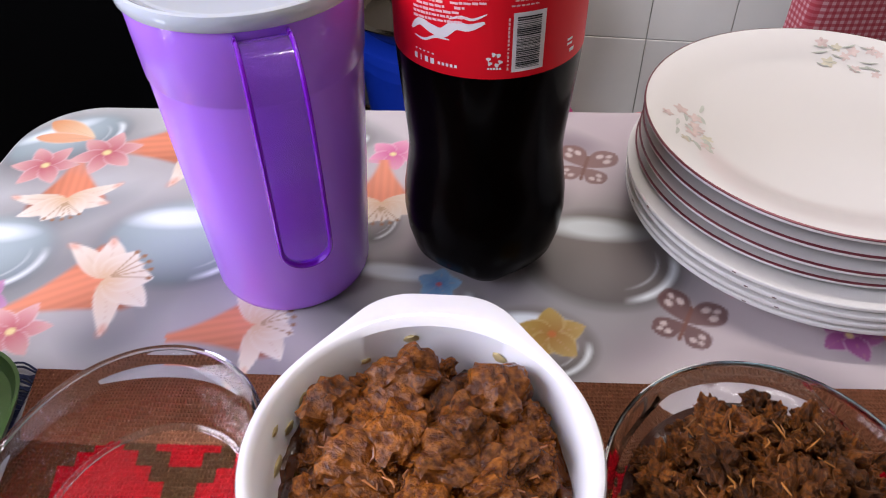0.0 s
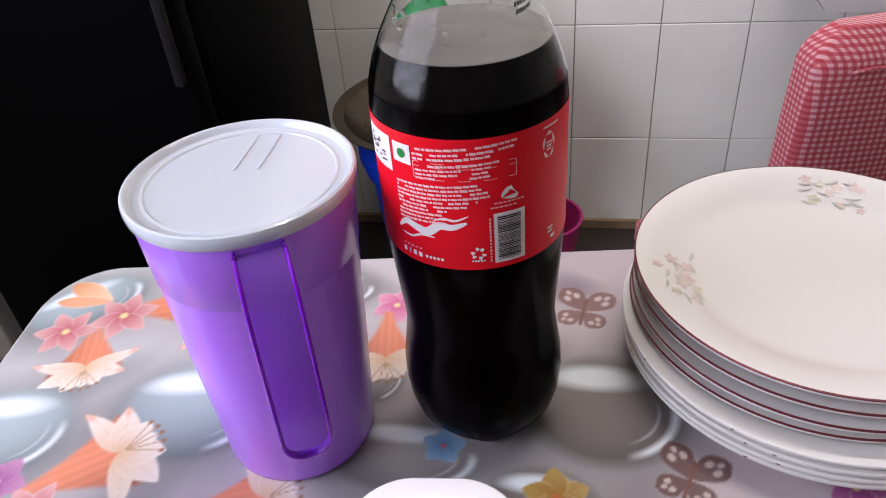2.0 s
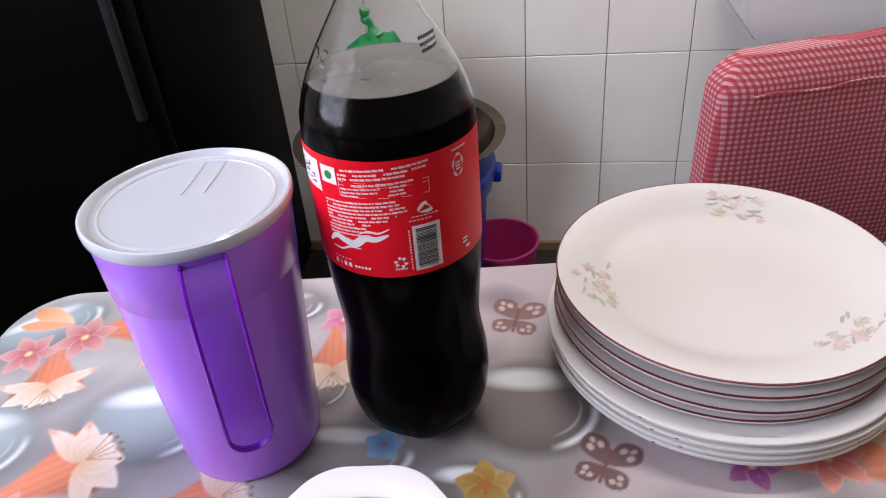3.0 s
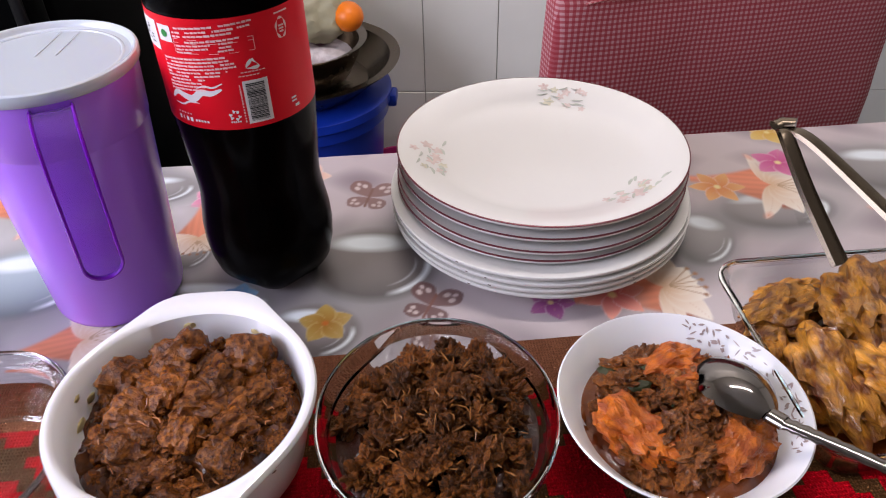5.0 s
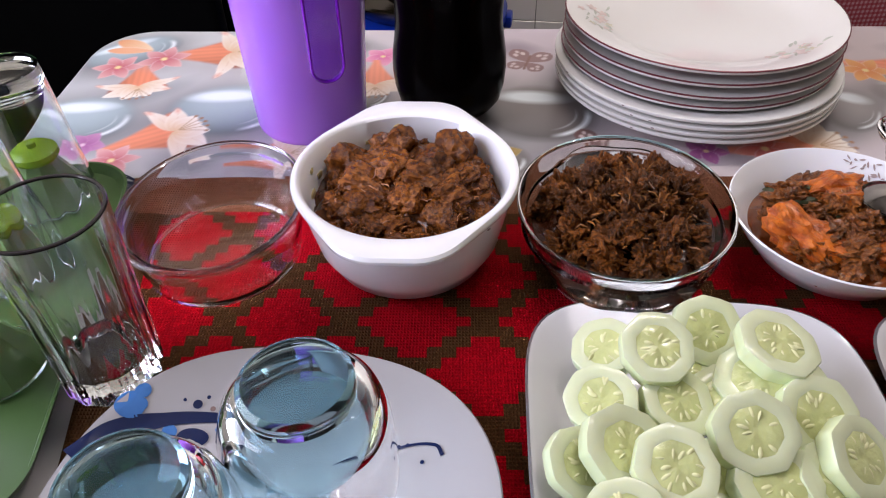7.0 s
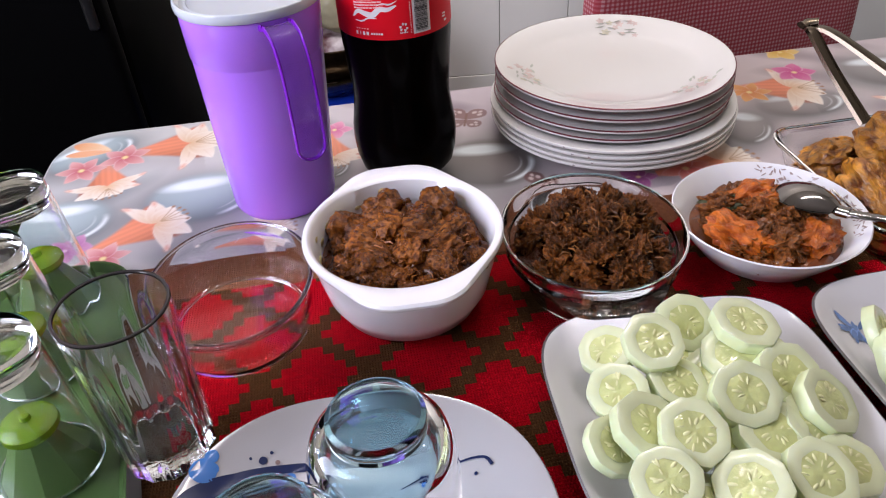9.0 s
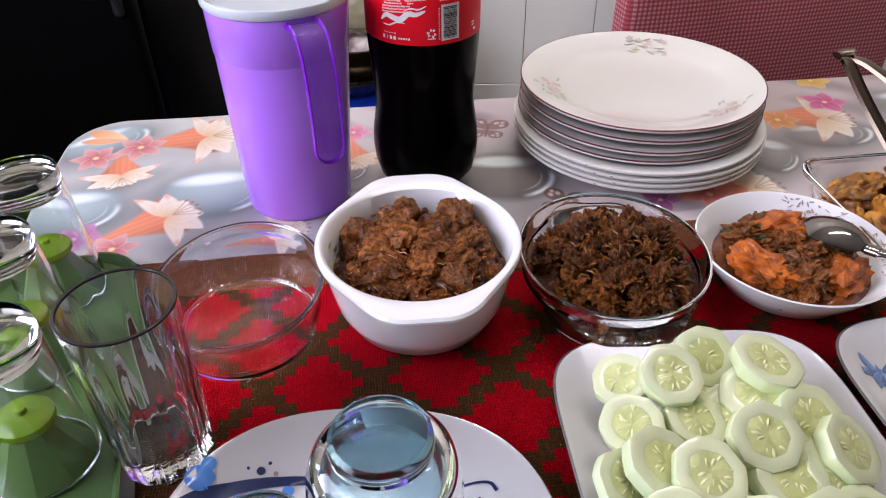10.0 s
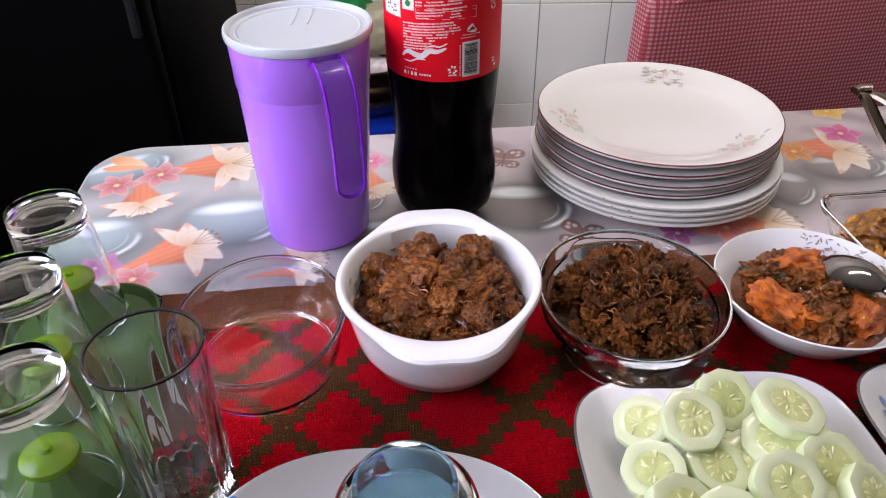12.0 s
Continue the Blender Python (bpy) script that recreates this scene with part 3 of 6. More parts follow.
def build_runner():
    """Brown runner with red stepped diamonds, one face for each woven step."""
    cu, cv = 0.00485, 0.0046
    nu, nv = 250, 96
    bm = bmesh.new()
    lay = bm.faces.layers.float_color.new("print")
    grid = {}
    u0, v0 = 0.132, -0.302
    ang = radians(7)

    def vert(i, j):
        if (i, j) not in grid:
            u, v = u0 + i * cu, v0 - j * cv
            u += max(0, 1 - i / 40) * j * cv * 0.18
            w = 0.00015 * math.sin(u * 60 + j * 0.2) + 0.0001 * math.sin(v * 90)
            grid[i, j] = bm.verts.new((u, v, Z + 0.0034 + w))
        return grid[i, j]

    rnd = random.Random(4)
    for i in range(nu):
        for j in range(nv):
            f = bm.faces.new((vert(i, j), vert(i, j + 1), vert(i + 1, j + 1), vert(i + 1, j)))
            x, y = (i // 2) * 2 + 1 - 52, (j // 2) * 2 + 1 - 37
            px = abs((x + 10) % 20 - 10)
            py = abs((y + 10) % 20 - 10)
            d = min(px + py, (10 - px) + (10 - py))
            red = d < 8.5 and j >= 11 and i >= 6
            k = 1 + rnd.uniform(-0.05, 0.05)
            f[lay] = (0.30 * k, 0.0006, 0.006, 1) if red else ((0.17 * k, 0.066 * k, 0.034 * k, 1) if j < 11 else (0.060 * k, 0.026 * k, 0.009 * k, 1))
    # a thin folded edge below
    geom = bmesh.ops.extrude_edge_only(bm, edges=[e for e in bm.edges if e.is_boundary])
    for v in geom["geom"]:
        if isinstance(v, bmesh.types.BMVert):
            v.co.z = Z + 0.0002
    return bm


runner = part("table_runner", build_runner(), M_runner, smooth=False, at=TABLE)
tagged(runner, "brown woven table runner with red stepped diamonds", "table runner")


# ---- the jug ----
M_rail = mat("deep_violet_plastic", (0.17, 0.004, 0.46), 0.2, vary=0.02, trans=0.1, ior=1.35)


def build_jug():
    jug = thing("water_jug", pose(-0.0255, 0.0080, Z, 0, 0, 0), "tall purple plastic water jug with milky lid, on the tablecloth", "jug")
    prof = [(0.0500, 0.0), (0.0515, 0.002), (0.0525, 0.006), (0.0570, 0.091), (0.0602, 0.161), (0.0603, 0.1625), (0.0611, 0.1635), (0.0630, 0.202), (0.0630, 0.204), (0.060, 0.204), (0.0575, 0.16), (0.050, 0.008)]
    part("body", lathe(prof, 96), M_purple, jug)
    # lid: a rolled rim, a sunken disc, a raised pour flap
    lid = part("lid", lathe([(0.0630, 0.2045), (0.0645, 0.2048), (0.0655, 0.2062), (0.0658, 0.2110), (0.0652, 0.2130), (0.0638, 0.2136), (0.0625, 0.2130), (0.0614, 0.2110), (0.0600, 0.2096), (0.0560, 0.2092), (0.0552, 0.2098), (0.0540, 0.2098), (0.0532, 0.2090), (0.03, 0.2086), (0.004, 0.2086)], 96), M_lid, jug, "milky white translucent plastic lid")
    for px, py, w, l in ((-0.008, 0.030, 0.0016, 0.044), (0.006, 0.031, 0.0016, 0.042), (-0.001, 0.0535, 0.014, 0.0016)):
        part("ridge", box(w, l, 0.0008, 0.0003, at=(px, py, 0.2089)), M_lid, lid, "raised outline of the pouring flap")
    # handle: a broad hook of clear violet plastic, edged by one rail in a long U
    ang = radians(-62)
    out = Vector((math.cos(ang), math.sin(ang), 0))
    side = Vector((-math.sin(ang), math.cos(ang), 0))
    path = curve_points([tuple(out * r)[:2] + (z,) for r, z in ((0.059, 0.199), (0.074, 0.2015), (0.090, 0.193), (0.1000, 0.172), (0.1050, 0.140), (0.1070, 0.115), (0.1072, 0.1055), (0.1072, 0.0985), (0.1070, 0.0945), (0.1068, 0.0925))], 6)

    def half(p):
        return 0.0128 * math.sqrt(max(0.004, 1 - max(0.0, (0.1055 - p.z) / 0.0131) ** 2))

    rings = []
    for i, p in enumerate(path):
        d = (path[min(i + 1, len(path) - 1)] - path[max(i - 1, 0)]).normalized()
        up = side.cross(d).normalized()
        rings.append([tuple(p + side * half(p) * a + up * 0.0007 * b) for a, b in ((-1, -1), (-1, 1), (-0.5, 1), (0, 1), (0.5, 1), (1, 1), (1, -1), (0.5, -1), (0, -1), (-0.5, -1))])
    handle = part("handle", loft(rings), M_handle, jug, "clear violet plastic handle")
    loop = [p + side * half(p) for p in path] + [p - side * half(p) for p in reversed(path)]
    rings = []
    for i, p in enumerate(loop):
        d = (loop[min(i + 1, len(loop) - 1)] - loop[max(i - 1, 0)]).normalized()
        e2 = out - d * out.dot(d)
        e2 = e2.normalized() if e2.length > 0.05 else Vector((0, 0, 1))
        e1 = d.cross(e2)
        rings.append([tuple(p + e1 * 0.0013 * math.cos(t) + e2 * 0.0030 * math.sin(t)) for t in (2 * math.pi * q / 10 for q in range(10))])
    part("edge_rail", loft(rings), M_rail, handle, "deep violet rounded edge")
    for ob in jug.children_recursive:
        # the body leans out a little
        for v in ob.data.vertices:
            v.co.x += 0.018 * v.co.z
    return jug


build_jug()


# ---- the bottle ----
def on_cylinder(bm, r, a0, z0, w, h, seg=4, lift=0.0):
    """A curved patch on an upright cylinder; a0: degrees round it."""
    rows = []
    for i in range(seg + 1):
        a = radians(a0) + (i / seg - 0.5) * w / r
        rows.append([bm.verts.new(((r + lift) * math.sin(a), -(r + lift) * math.cos(a), z)) for z in (z0 - h / 2, z0 + h / 2)])
    for a, b in zip(rows, rows[1:]):
        bm.faces.new((a[0], b[0], b[1], a[1]))


def build_bottle():
    bottle = thing("cola_bottle", pose(0.1054, 0.0387, Z), "large clear plastic bottle of dark cola with red label", "bottle")
    feet = 5

    def shape(z):
        return lambda a: 1 - (0.16 * max(0, 1 - z / 0.022)) * (0.5 - 0.5 * math.cos(feet * a + 0.6))

    outer = [(0.018, 0.010), (0.026, 0.002), (0.034, 0.0), (0.0405, 0.006), (0.0488, 0.018), (0.0522, 0.032), (0.0536, 0.048), (0.0530, 0.062), (0.0500, 0.082), (0.0486, 0.094), (0.0490, 0.106), (0.0509, 0.130), (0.0528, 0.155), (0.0533, 0.166), (0.0533, 0.248),
             (0.0525, 0.259), (0.0490, 0.271), (0.0440, 0.283), (0.0370, 0.296), (0.0285, 0.310), (0.0210, 0.322), (0.0160, 0.331), (0.0140, 0.340)]
    k = 90
    rings = [circle(r, z, k, shape=shape(z)) for r, z in outer]
    level = 0.279
    inner = [(r - 0.0012, z) for r, z in outer if z < level]
    cola = [circle(r, max(z, 0.0025), k, shape=shape(z)) for r, z in inner] + [circle(0.0446, level, k)]
    part("cola", loft(cola), M_cola, bottle, "black-brown cola inside")
    # paler disc: the wall's reflection on the cola, put into a colour
    film = mat("cola_surface_sheen", (0.07, 0.063, 0.056), 0.12, vary=0.12, scale=30)
    part("foam_film", lathe([(0.0445, level + 0.0004), (0.0430, level + 0.0008), (0.02, level + 0.0008)], 72, False, True), film, bottle, "thin paler disc, the wall's reflection on the cola put into its colour")
    upper = [(r, z) for r, z in outer if z > 0.244]
    wall = upper + [(r - 0.0007, z) for r, z in reversed(upper)]
    part("shell", lathe(wall, k, loop=True), M_pet, bottle)
    lower = loft(rings[:16], True, False)
    part("lower_shell", lower, mat("wet_dark_plastic", (0.0012, 0.0008, 0.0008), 0.2, vary=0.05, spec=0.05), bottle, "dark from the cola behind it")
    cap = lathe([(0.0150, 0.338), (0.0152, 0.340), (0.0152, 0.353), (0.0142, 0.3555), (0.006, 0.356)], 48)
    part("cap", cap, M_red, bottle, "red screw cap")
    drops = random.Random(3)
    for _ in range(9):
        a, z = radians(drops.uniform(-75, 40)), drops.uniform(0.285, 0.298)
        r = 0.0478 - (z - 0.271) * 0.50
        bm = lump(drops.random() * 9, 0.2, sub=1)
        bmesh.ops.scale(bm, vec=(0.0016, 0.0012, 0.0022), verts=bm.verts)
        part("droplet", bm, M_pet, bottle, at=Matrix.Translation((r * math.sin(a), -r * math.cos(a), z)))
    R, z0 = 0.0537, 0.167
    label = part("label", lathe([(R, z0), (R, z0 + 0.0793)], 120, False, False), M_red, bottle, "red printed paper label")
    L = 0.0003

    def patch(name, mt, items, text=""):
        bm = bmesh.new()
        for a, z, w, h in items:
            on_cylinder(bm, R, a, z0 + z, w, h, lift=L)
        return part(name, bm, mt, label, text)

    # small print: rows of short bars that climb a little to one side
    rnd = random.Random(8)

    def lines(first, last, z, h, full=0.93):
        a, out = first, []
        while a < last:
            w = rnd.uniform(0.0010, 0.0042)
            wd = math.degrees(w / R)
            if a + wd > last:
                break
            if rnd.random() < full:
                out.append((a + wd / 2, z + 0.000065 * (a + 25), w, h * rnd.uniform(0.85, 1.15)))
            a += wd + rnd.uniform(0.35, 0.7)
        return out

    rows = lines(-25, 35, 0.0722, 0.0013) + lines(-25, 32, 0.0693, 0.0013) + lines(-25, 19, 0.0667, 0.0013)
    rows += lines(-16, 24, 0.0629, 0.0013) + lines(-24, 4, 0.0604, 0.0012) + lines(8, 22, 0.0606, 0.0012) + lines(-24, 2, 0.0580, 0.0012) + lines(8, 19, 0.0581, 0.0012) + lines(-24, -9, 0.0558, 0.0012) + lines(3, 19, 0.0557, 0.0012)
    for i, end in enumerate((14, 13, 19, 20, 14, 6, -5, -8, -2, -4)):
        rows += lines(-39, end, 0.0512 - i * 0.00245, 0.00125)
    tagged(patch("small_print", M_pinkink, rows), kind="stuff")
    frame_bars = [(3.7, 0.0653, 0.0534, 0.0003), (3.7, 0.0628, 0.0534, 0.00025), (3.7, 0.0560, 0.0534, 0.0003), (-25, 0.0607, 0.0003, 0.0094), (32.4, 0.0607, 0.0003, 0.0094)]
    patch("print_frame", M_pinkink, frame_bars)
    patch("white_panel", M_ink, [(-54.5, 0.0640, 0.0240, 0.0205)])
    patch("white_square", M_ink, [(-32.7, 0.0675, 0.0118, 0.0112)])
    part("panel_marks", (lambda bm: ([on_cylinder(bm, R, -54.5 + rnd.uniform(-8, 8), z0 + 0.0640 + rnd.uniform(-0.007, 0.007), rnd.uniform(0.001, 0.004), rnd.uniform(0.0006, 0.0016), lift=2 * L) for _ in range(20)], bm)[1])(bmesh.new()), M_blackink, label)
    dot = bmesh.new()
    c = [dot.verts.new((0, 0, 0))]
    ring = []
    for i in range(24):
        t = 2 * math.pi * i / 24
        a = radians(-32.7) + 0.0026 * math.cos(t) / R
        ring.append(dot.verts.new(((R + 2 * L) * math.sin(a), -(R + 2 * L) * math.cos(a), z0 + 0.0675 + 0.0027 * math.sin(t))))
    c[0].co = ((R + 2 * L) * math.sin(radians(-32.7)), -(R + 2 * L) * math.cos(radians(-32.7)), z0 + 0.0675)
    for i in range(24):
        dot.faces.new((c[0], ring[i], ring[(i + 1) % 24]))
    part("green_dot", dot, M_green_dot, label)
    # brand mark, as plain flowing strokes
    def stroke(name, pts, w, mt, lift, even=False):
        bm = bmesh.new()
        P = curve_points([(x, 0, z) for x, z in pts], 5)
        prev = None
        for i, p in enumerate(P):
            d = (P[min(i + 1, len(P) - 1)] - P[max(i - 1, 0)]).normalized()
            nrm = Vector((-d.z, 0, d.x)) * w * (math.sin(math.pi * (i + 0.5) / len(P)) ** 0.5 if even else 0.55 + 0.45 * math.sin(i * 0.9))
            row = []
            for s in (1, -1):
                q = p + nrm * s
                a = q.x / R
                row.append(bm.verts.new(((R + lift) * math.sin(a), -(R + lift) * math.cos(a), z0 + q.z)))
            if prev:
                bm.faces.new((prev[0], prev[1], row[1], row[0]))
            prev = row
        return part(name, bm, mt, label)

    bx, bz = -0.0385, 0.0165
    for pts, w in (([(0, 4), (6, 8.5), (13, 6), (20, 4.2), (27, 8.6), (34, 7.4), (42, 9.6)], 0.0026), ([(2, 0.6), (9, -0.8), (16, 1.6), (24, 0.6)], 0.0007), ([(24, 12.0), (30, 13.2), (36, 11.6), (43, 13.8)], 0.0007)):
        stroke("brand_band", [(bx + x * 0.00100, bz + z * 0.00098 + x * 0.00012) for x, z in pts], w, M_ink, L, True)
    patch("volume_mark", M_ink, [(-38.5 + i * 4.0, 0.0058, w, 0.0032) for i, w in enumerate((0.0022, 0.0008, 0.0022, 0.0024))] + [(-22 + i * 2.5, 0.0058, 0.0015, 0.0017) for i in range(5)] + [(-38 + i * 3, 0.0100, 0.0012, 0.0008) for i in range(5)])
    for i in range(3):
        t = 2 * math.pi * i / 3 + 0.5
        stroke("recycling_arrow", [(0.0088 + 0.0032 * math.cos(t + s), 0.0110 + 0.0032 * math.sin(t + s)) for s in (0.1, 0.8, 1.5)], 0.0013, M_ink, L)
    patch("recycling_note", M_ink, [(9.3 + (i - 2) * 1.6, 0.0062, 0.0011, 0.0011) for i in range(5)])
    stroke("triangle_mark", [(0.0264, 0.0500), (0.0222, 0.0445), (0.0306, 0.0445), (0.0264, 0.0500)], 0.0013, M_ink, L)
    patch("triangle_note", M_pinkink, [(28 + (i - 3) * 2.6, 0.0415, 0.0018, 0.0008) for i in range(7)] + [(26 + (i - 3) * 2.6, 0.0390, 0.0018, 0.0008) for i in range(6)])
    patch("barcode_ground", M_ink, [(28.0, 0.0195, 0.0174, 0.0318)], "white barcode panel")
    bars, zz = [], 0.0056
    while zz < 0.0332:
        h = rnd.choice((0.0003, 0.0005, 0.0008))
        bars.append((27.6, zz + h / 2, 0.0128, h))
        zz += h + rnd.choice((0.0003, 0.0004, 0.0006))
    tagged(part("barcode", (lambda bm: ([on_cylinder(bm, R, a, z0 + z, w, h, lift=2 * L) for a, z, w, h in bars], bm)[1])(bmesh.new()), M_blackink, label), kind="stuff")
    patch("side_print", M_pinkink, [(16.6, 0.0058 + i * 0.0022, 0.0009, rnd.uniform(0.0010, 0.0018)) for i in range(13)])
    stroke("round_mark", [(0.0519 + 0.0042 * math.cos(t), 0.0650 + 0.0068 * math.sin(t)) for t in (0, 0.9, 1.8, 2.7, 3.6, 4.5, 5.4, 6.28)], 0.0010, M_pinkink, L)
    patch("round_mark_note", M_pinkink, [(55.4, 0.0665, 0.0042, 0.0012), (55.4, 0.0645, 0.0042, 0.0012), (55.4, 0.0625, 0.0036, 0.0012), (57, 0.0755, 0.012, 0.0010)])
    patch("date_print", M_ink, [(57.5, 0.0105 + i * 0.0026, 0.0045, 0.0013) for i in range(2)] + [(60, 0.0065, 0.004, 0.0022)])
    part("neck_print", (lambda bm: ([on_cylinder(bm, 0.0335, 52 + i * 3.4 + 2 * j, 0.3035 - 0.004 * j, 0.0016, 0.0022, lift=0.0004) for i in range(8) for j in range(3)], bm)[1])(bmesh.new()), M_blackmatte, bottle)
    return bottle


build_bottle()


M_roseheart = mat("deep_pink_decal", (0.62, 0.44, 0.42), 0.2, vary=0.2, scale=150)


# ---- plates ----
def plate_profile(R, rise, lip=0.0025, well=0.62):
    """A plate: foot ring, flat well, flared rim; top surface back to the middle."""
    up = [(R * 0.50, 0.0), (R * 0.56, 0.0), (R * 0.58, 0.0025), (R * 0.72, 0.0045), (R * 0.90, rise - 0.0055), (R * 0.982, rise - 0.0030), (R * 0.996, rise - 0.0023)]
    down = [(R, rise - 0.0012), (R * 0.9995, rise + 0.0004), (R * 0.994, rise + 0.0010), (R * 0.90, rise - 0.0005), (R * 0.76, 0.0085), (R * 0.66, 0.0055), (R * 0.3, 0.0050), (R * 0.05, 0.0050)]
    return up, down


def floral_decal(plate, r, ang, z_of, rnd, scale=1.0):
    """A spray of small blossoms laid on the plate's rim."""
    def disc(name, mt, cx, cy, rad, petals, ph):
        bm = bmesh.new()
        c = bm.verts.new((cx, cy, z_of(math.hypot(cx, cy)) + 0.00035))
        ring = []
        for i in range(20):
            t = 2 * math.pi * i / 20
            q = rad * (0.75 + 0.25 * math.cos(petals * t + ph))
            x, y = cx + q * math.cos(t), cy + q * math.sin(t)
            ring.append(bm.verts.new((x, y, z_of(math.hypot(x, y)) + 0.0003)))
        for i in range(20):
            bm.faces.new((c, ring[i], ring[(i + 1) % 20]))
        part(name, bm, mt, plate)

    def leaf(cx, cy, ln, wd, dirn):
        bm = bmesh.new()
        row = []
        for i in range(7):
            s = i / 6
            w = wd * math.sin(math.pi * s) + 0.00005
            x, y = cx + ln * s * math.cos(dirn), cy + ln * s * math.sin(dirn)
            row.append([bm.verts.new((x + e * w * -math.sin(dirn), y + e * w * math.cos(dirn), z_of(math.hypot(x, y)) + 0.00025)) for e in (1, -1)])
        for a, b in zip(row, row[1:]):
            bm.faces.new((a[0], a[1], b[1], b[0]))
        part("leaf_print", bm, M_leafdecal, plate)

    for i in range(12):
        a = ang + rnd.uniform(-0.30, 0.30) * scale
        rr = r + rnd.uniform(-0.013, 0.013) * scale
        leaf(rr * math.cos(a), rr * math.sin(a), rnd.uniform(0.007, 0.013) * scale, 0.0017 * scale, a + rnd.choice((1, -1)) * 1.57 + rnd.uniform(-0.5, 0.5))
    for i, t in enumerate((-0.20, -0.10, 0.0, 0.10, 0.19, 0.04, -0.05, 0.14, -0.15)):
        a = ang + t * scale
        rr = r + rnd.uniform(-0.011, 0.011) * scale
        rad = rnd.uniform(0.0036, 0.0062) * scale
        disc("rose_print", M_yellowdecal if i % 4 == 3 else M_rose, rr * math.cos(a), rr * math.sin(a), rad, 5, rnd.uniform(0, 6))
        disc("rose_heart", M_roseheart, rr * math.cos(a), rr * math.sin(a), rad * 0.5, 3, rnd.uniform(0, 6))


def interp_profile(down):
    pts = sorted(down)
    return lambda r: float(np.interp(r, [p[0] for p in pts], [p[1] for p in pts]))


def build_plates():
    cx, cy, z = 0.342, 0.119, Z
    rnd = random.Random(2)
    for i in range(4):
        R = 0.1378
        up, down = plate_profile(R, 0.0180)
        p = thing("dinner_plate", pose(cx + rnd.uniform(-0.0015, 0.0015), cy - 0.006 + rnd.uniform(-0.0015, 0.0015), z, 0, 0, 40 * i), "plain white dinner plate in the stack", "plate", "stacked plates")
        part("dish", lathe(up + down, 96), M_bone, p)
        for _ in range(3):
            a = rnd.uniform(0, 6.28)
            mark = lump(rnd.random() * 9, 0.3, sub=1)
            bmesh.ops.scale(mark, vec=(0.0018, 0.0007, 0.0004), verts=mark.verts)
            part("worn_chip", mark, M_greydecal, p, at=Matrix.Translation((0.1377 * math.cos(a), 0.1377 * math.sin(a), 0.0173)) @ Matrix.Rotation(a + 1.57, 4, "Z"))
        z += 0.0065
    z -= 0.0010
    for i, dz in enumerate((0.0, 0.0116, 0.0228, 0.0346)):
        R = 0.1322
        up, down = plate_profile(R, 0.0165)
        p = thing("floral_plate", pose(cx + rnd.uniform(-0.002, 0.002), cy + 0.004 + rnd.uniform(-0.002, 0.002), z + dz, 0, 0, 0), "white china dinner plate with rose sprays and red-gold rim, stacked", "plate", "stacked plates")
        part("dish", lathe(up + down, 96), M_china, p)
        part("gilt_edge", lathe([(R * 1.0002, 0.0164), (R + 0.0005, 0.0167), (R + 0.0004, 0.0174), (R * 0.995, 0.0178)], 96, False, False), M_rim, p, "thin red-gold line round the rim")
        if i == 3:
            zf = interp_profile(down)
            for ang in (72, 190, 314):
                floral_decal(p, 0.105, radians(ang), zf, rnd, 1.1)


build_plates()


# ---- casserole with beef ----
def hull_radius(r, a, h, k=128):
    """Radius by angle of the outline round a circle r and two tabs: half width a, reach h, on the y axis."""
    pts = [(r * math.cos(t), r * math.sin(t)) for t in (2 * math.pi * i / 180 for i in range(180))] + [(sx * a, sy * h) for sx in (1, -1) for sy in (1, -1)]
    pts = sorted(pts)

    def half(seq):
        out = []
        for p in seq:
            while len(out) > 1 and (out[-1][0] - out[-2][0]) * (p[1] - out[-2][1]) - (out[-1][1] - out[-2][1]) * (p[0] - out[-2][0]) <= 0:
                out.pop()
            out.append(p)
        return out[:-1]
    hull = half(pts) + half(pts[::-1])

    def f(t):
        c, s = math.cos(t), math.sin(t)
        best = r
        for (x1, y1), (x2, y2) in zip(hull, hull[1:] + hull[:1]):
            den = c * (y2 - y1) - s * (x2 - x1)
            if abs(den) > 1e-12:
                d = (x1 * (y2 - y1) - y1 * (x2 - x1)) / den
                u = ((d * c - x1) * (x2 - x1) + (d * s - y1) * (y2 - y1)) / ((x2 - x1) ** 2 + (y2 - y1) ** 2 + 1e-15)
                if d > 0 and -1e-6 <= u <= 1 + 1e-6:
                    best = max(best, d)
        return best
    raw = [f(2 * math.pi * i / k) for i in range(k)]
    return [sum(raw[(i + d) % k] for d in (-3, -2, -1, 0, 1, 2, 3)) / 7 for i in range(k)]


def tabbed(rings, tabs, r_rim):
    """Rings of (radius, height, share of the tabs)."""
    k = len(tabs)
    out = []
    for r, z, b in rings:
        out.append([((r + b * (tabs[i] - r_rim)) * math.cos(2 * math.pi * i / k), (r + b * (tabs[i] - r_rim)) * math.sin(2 * math.pi * i / k), z) for i in range(k)])
    return loft(out)


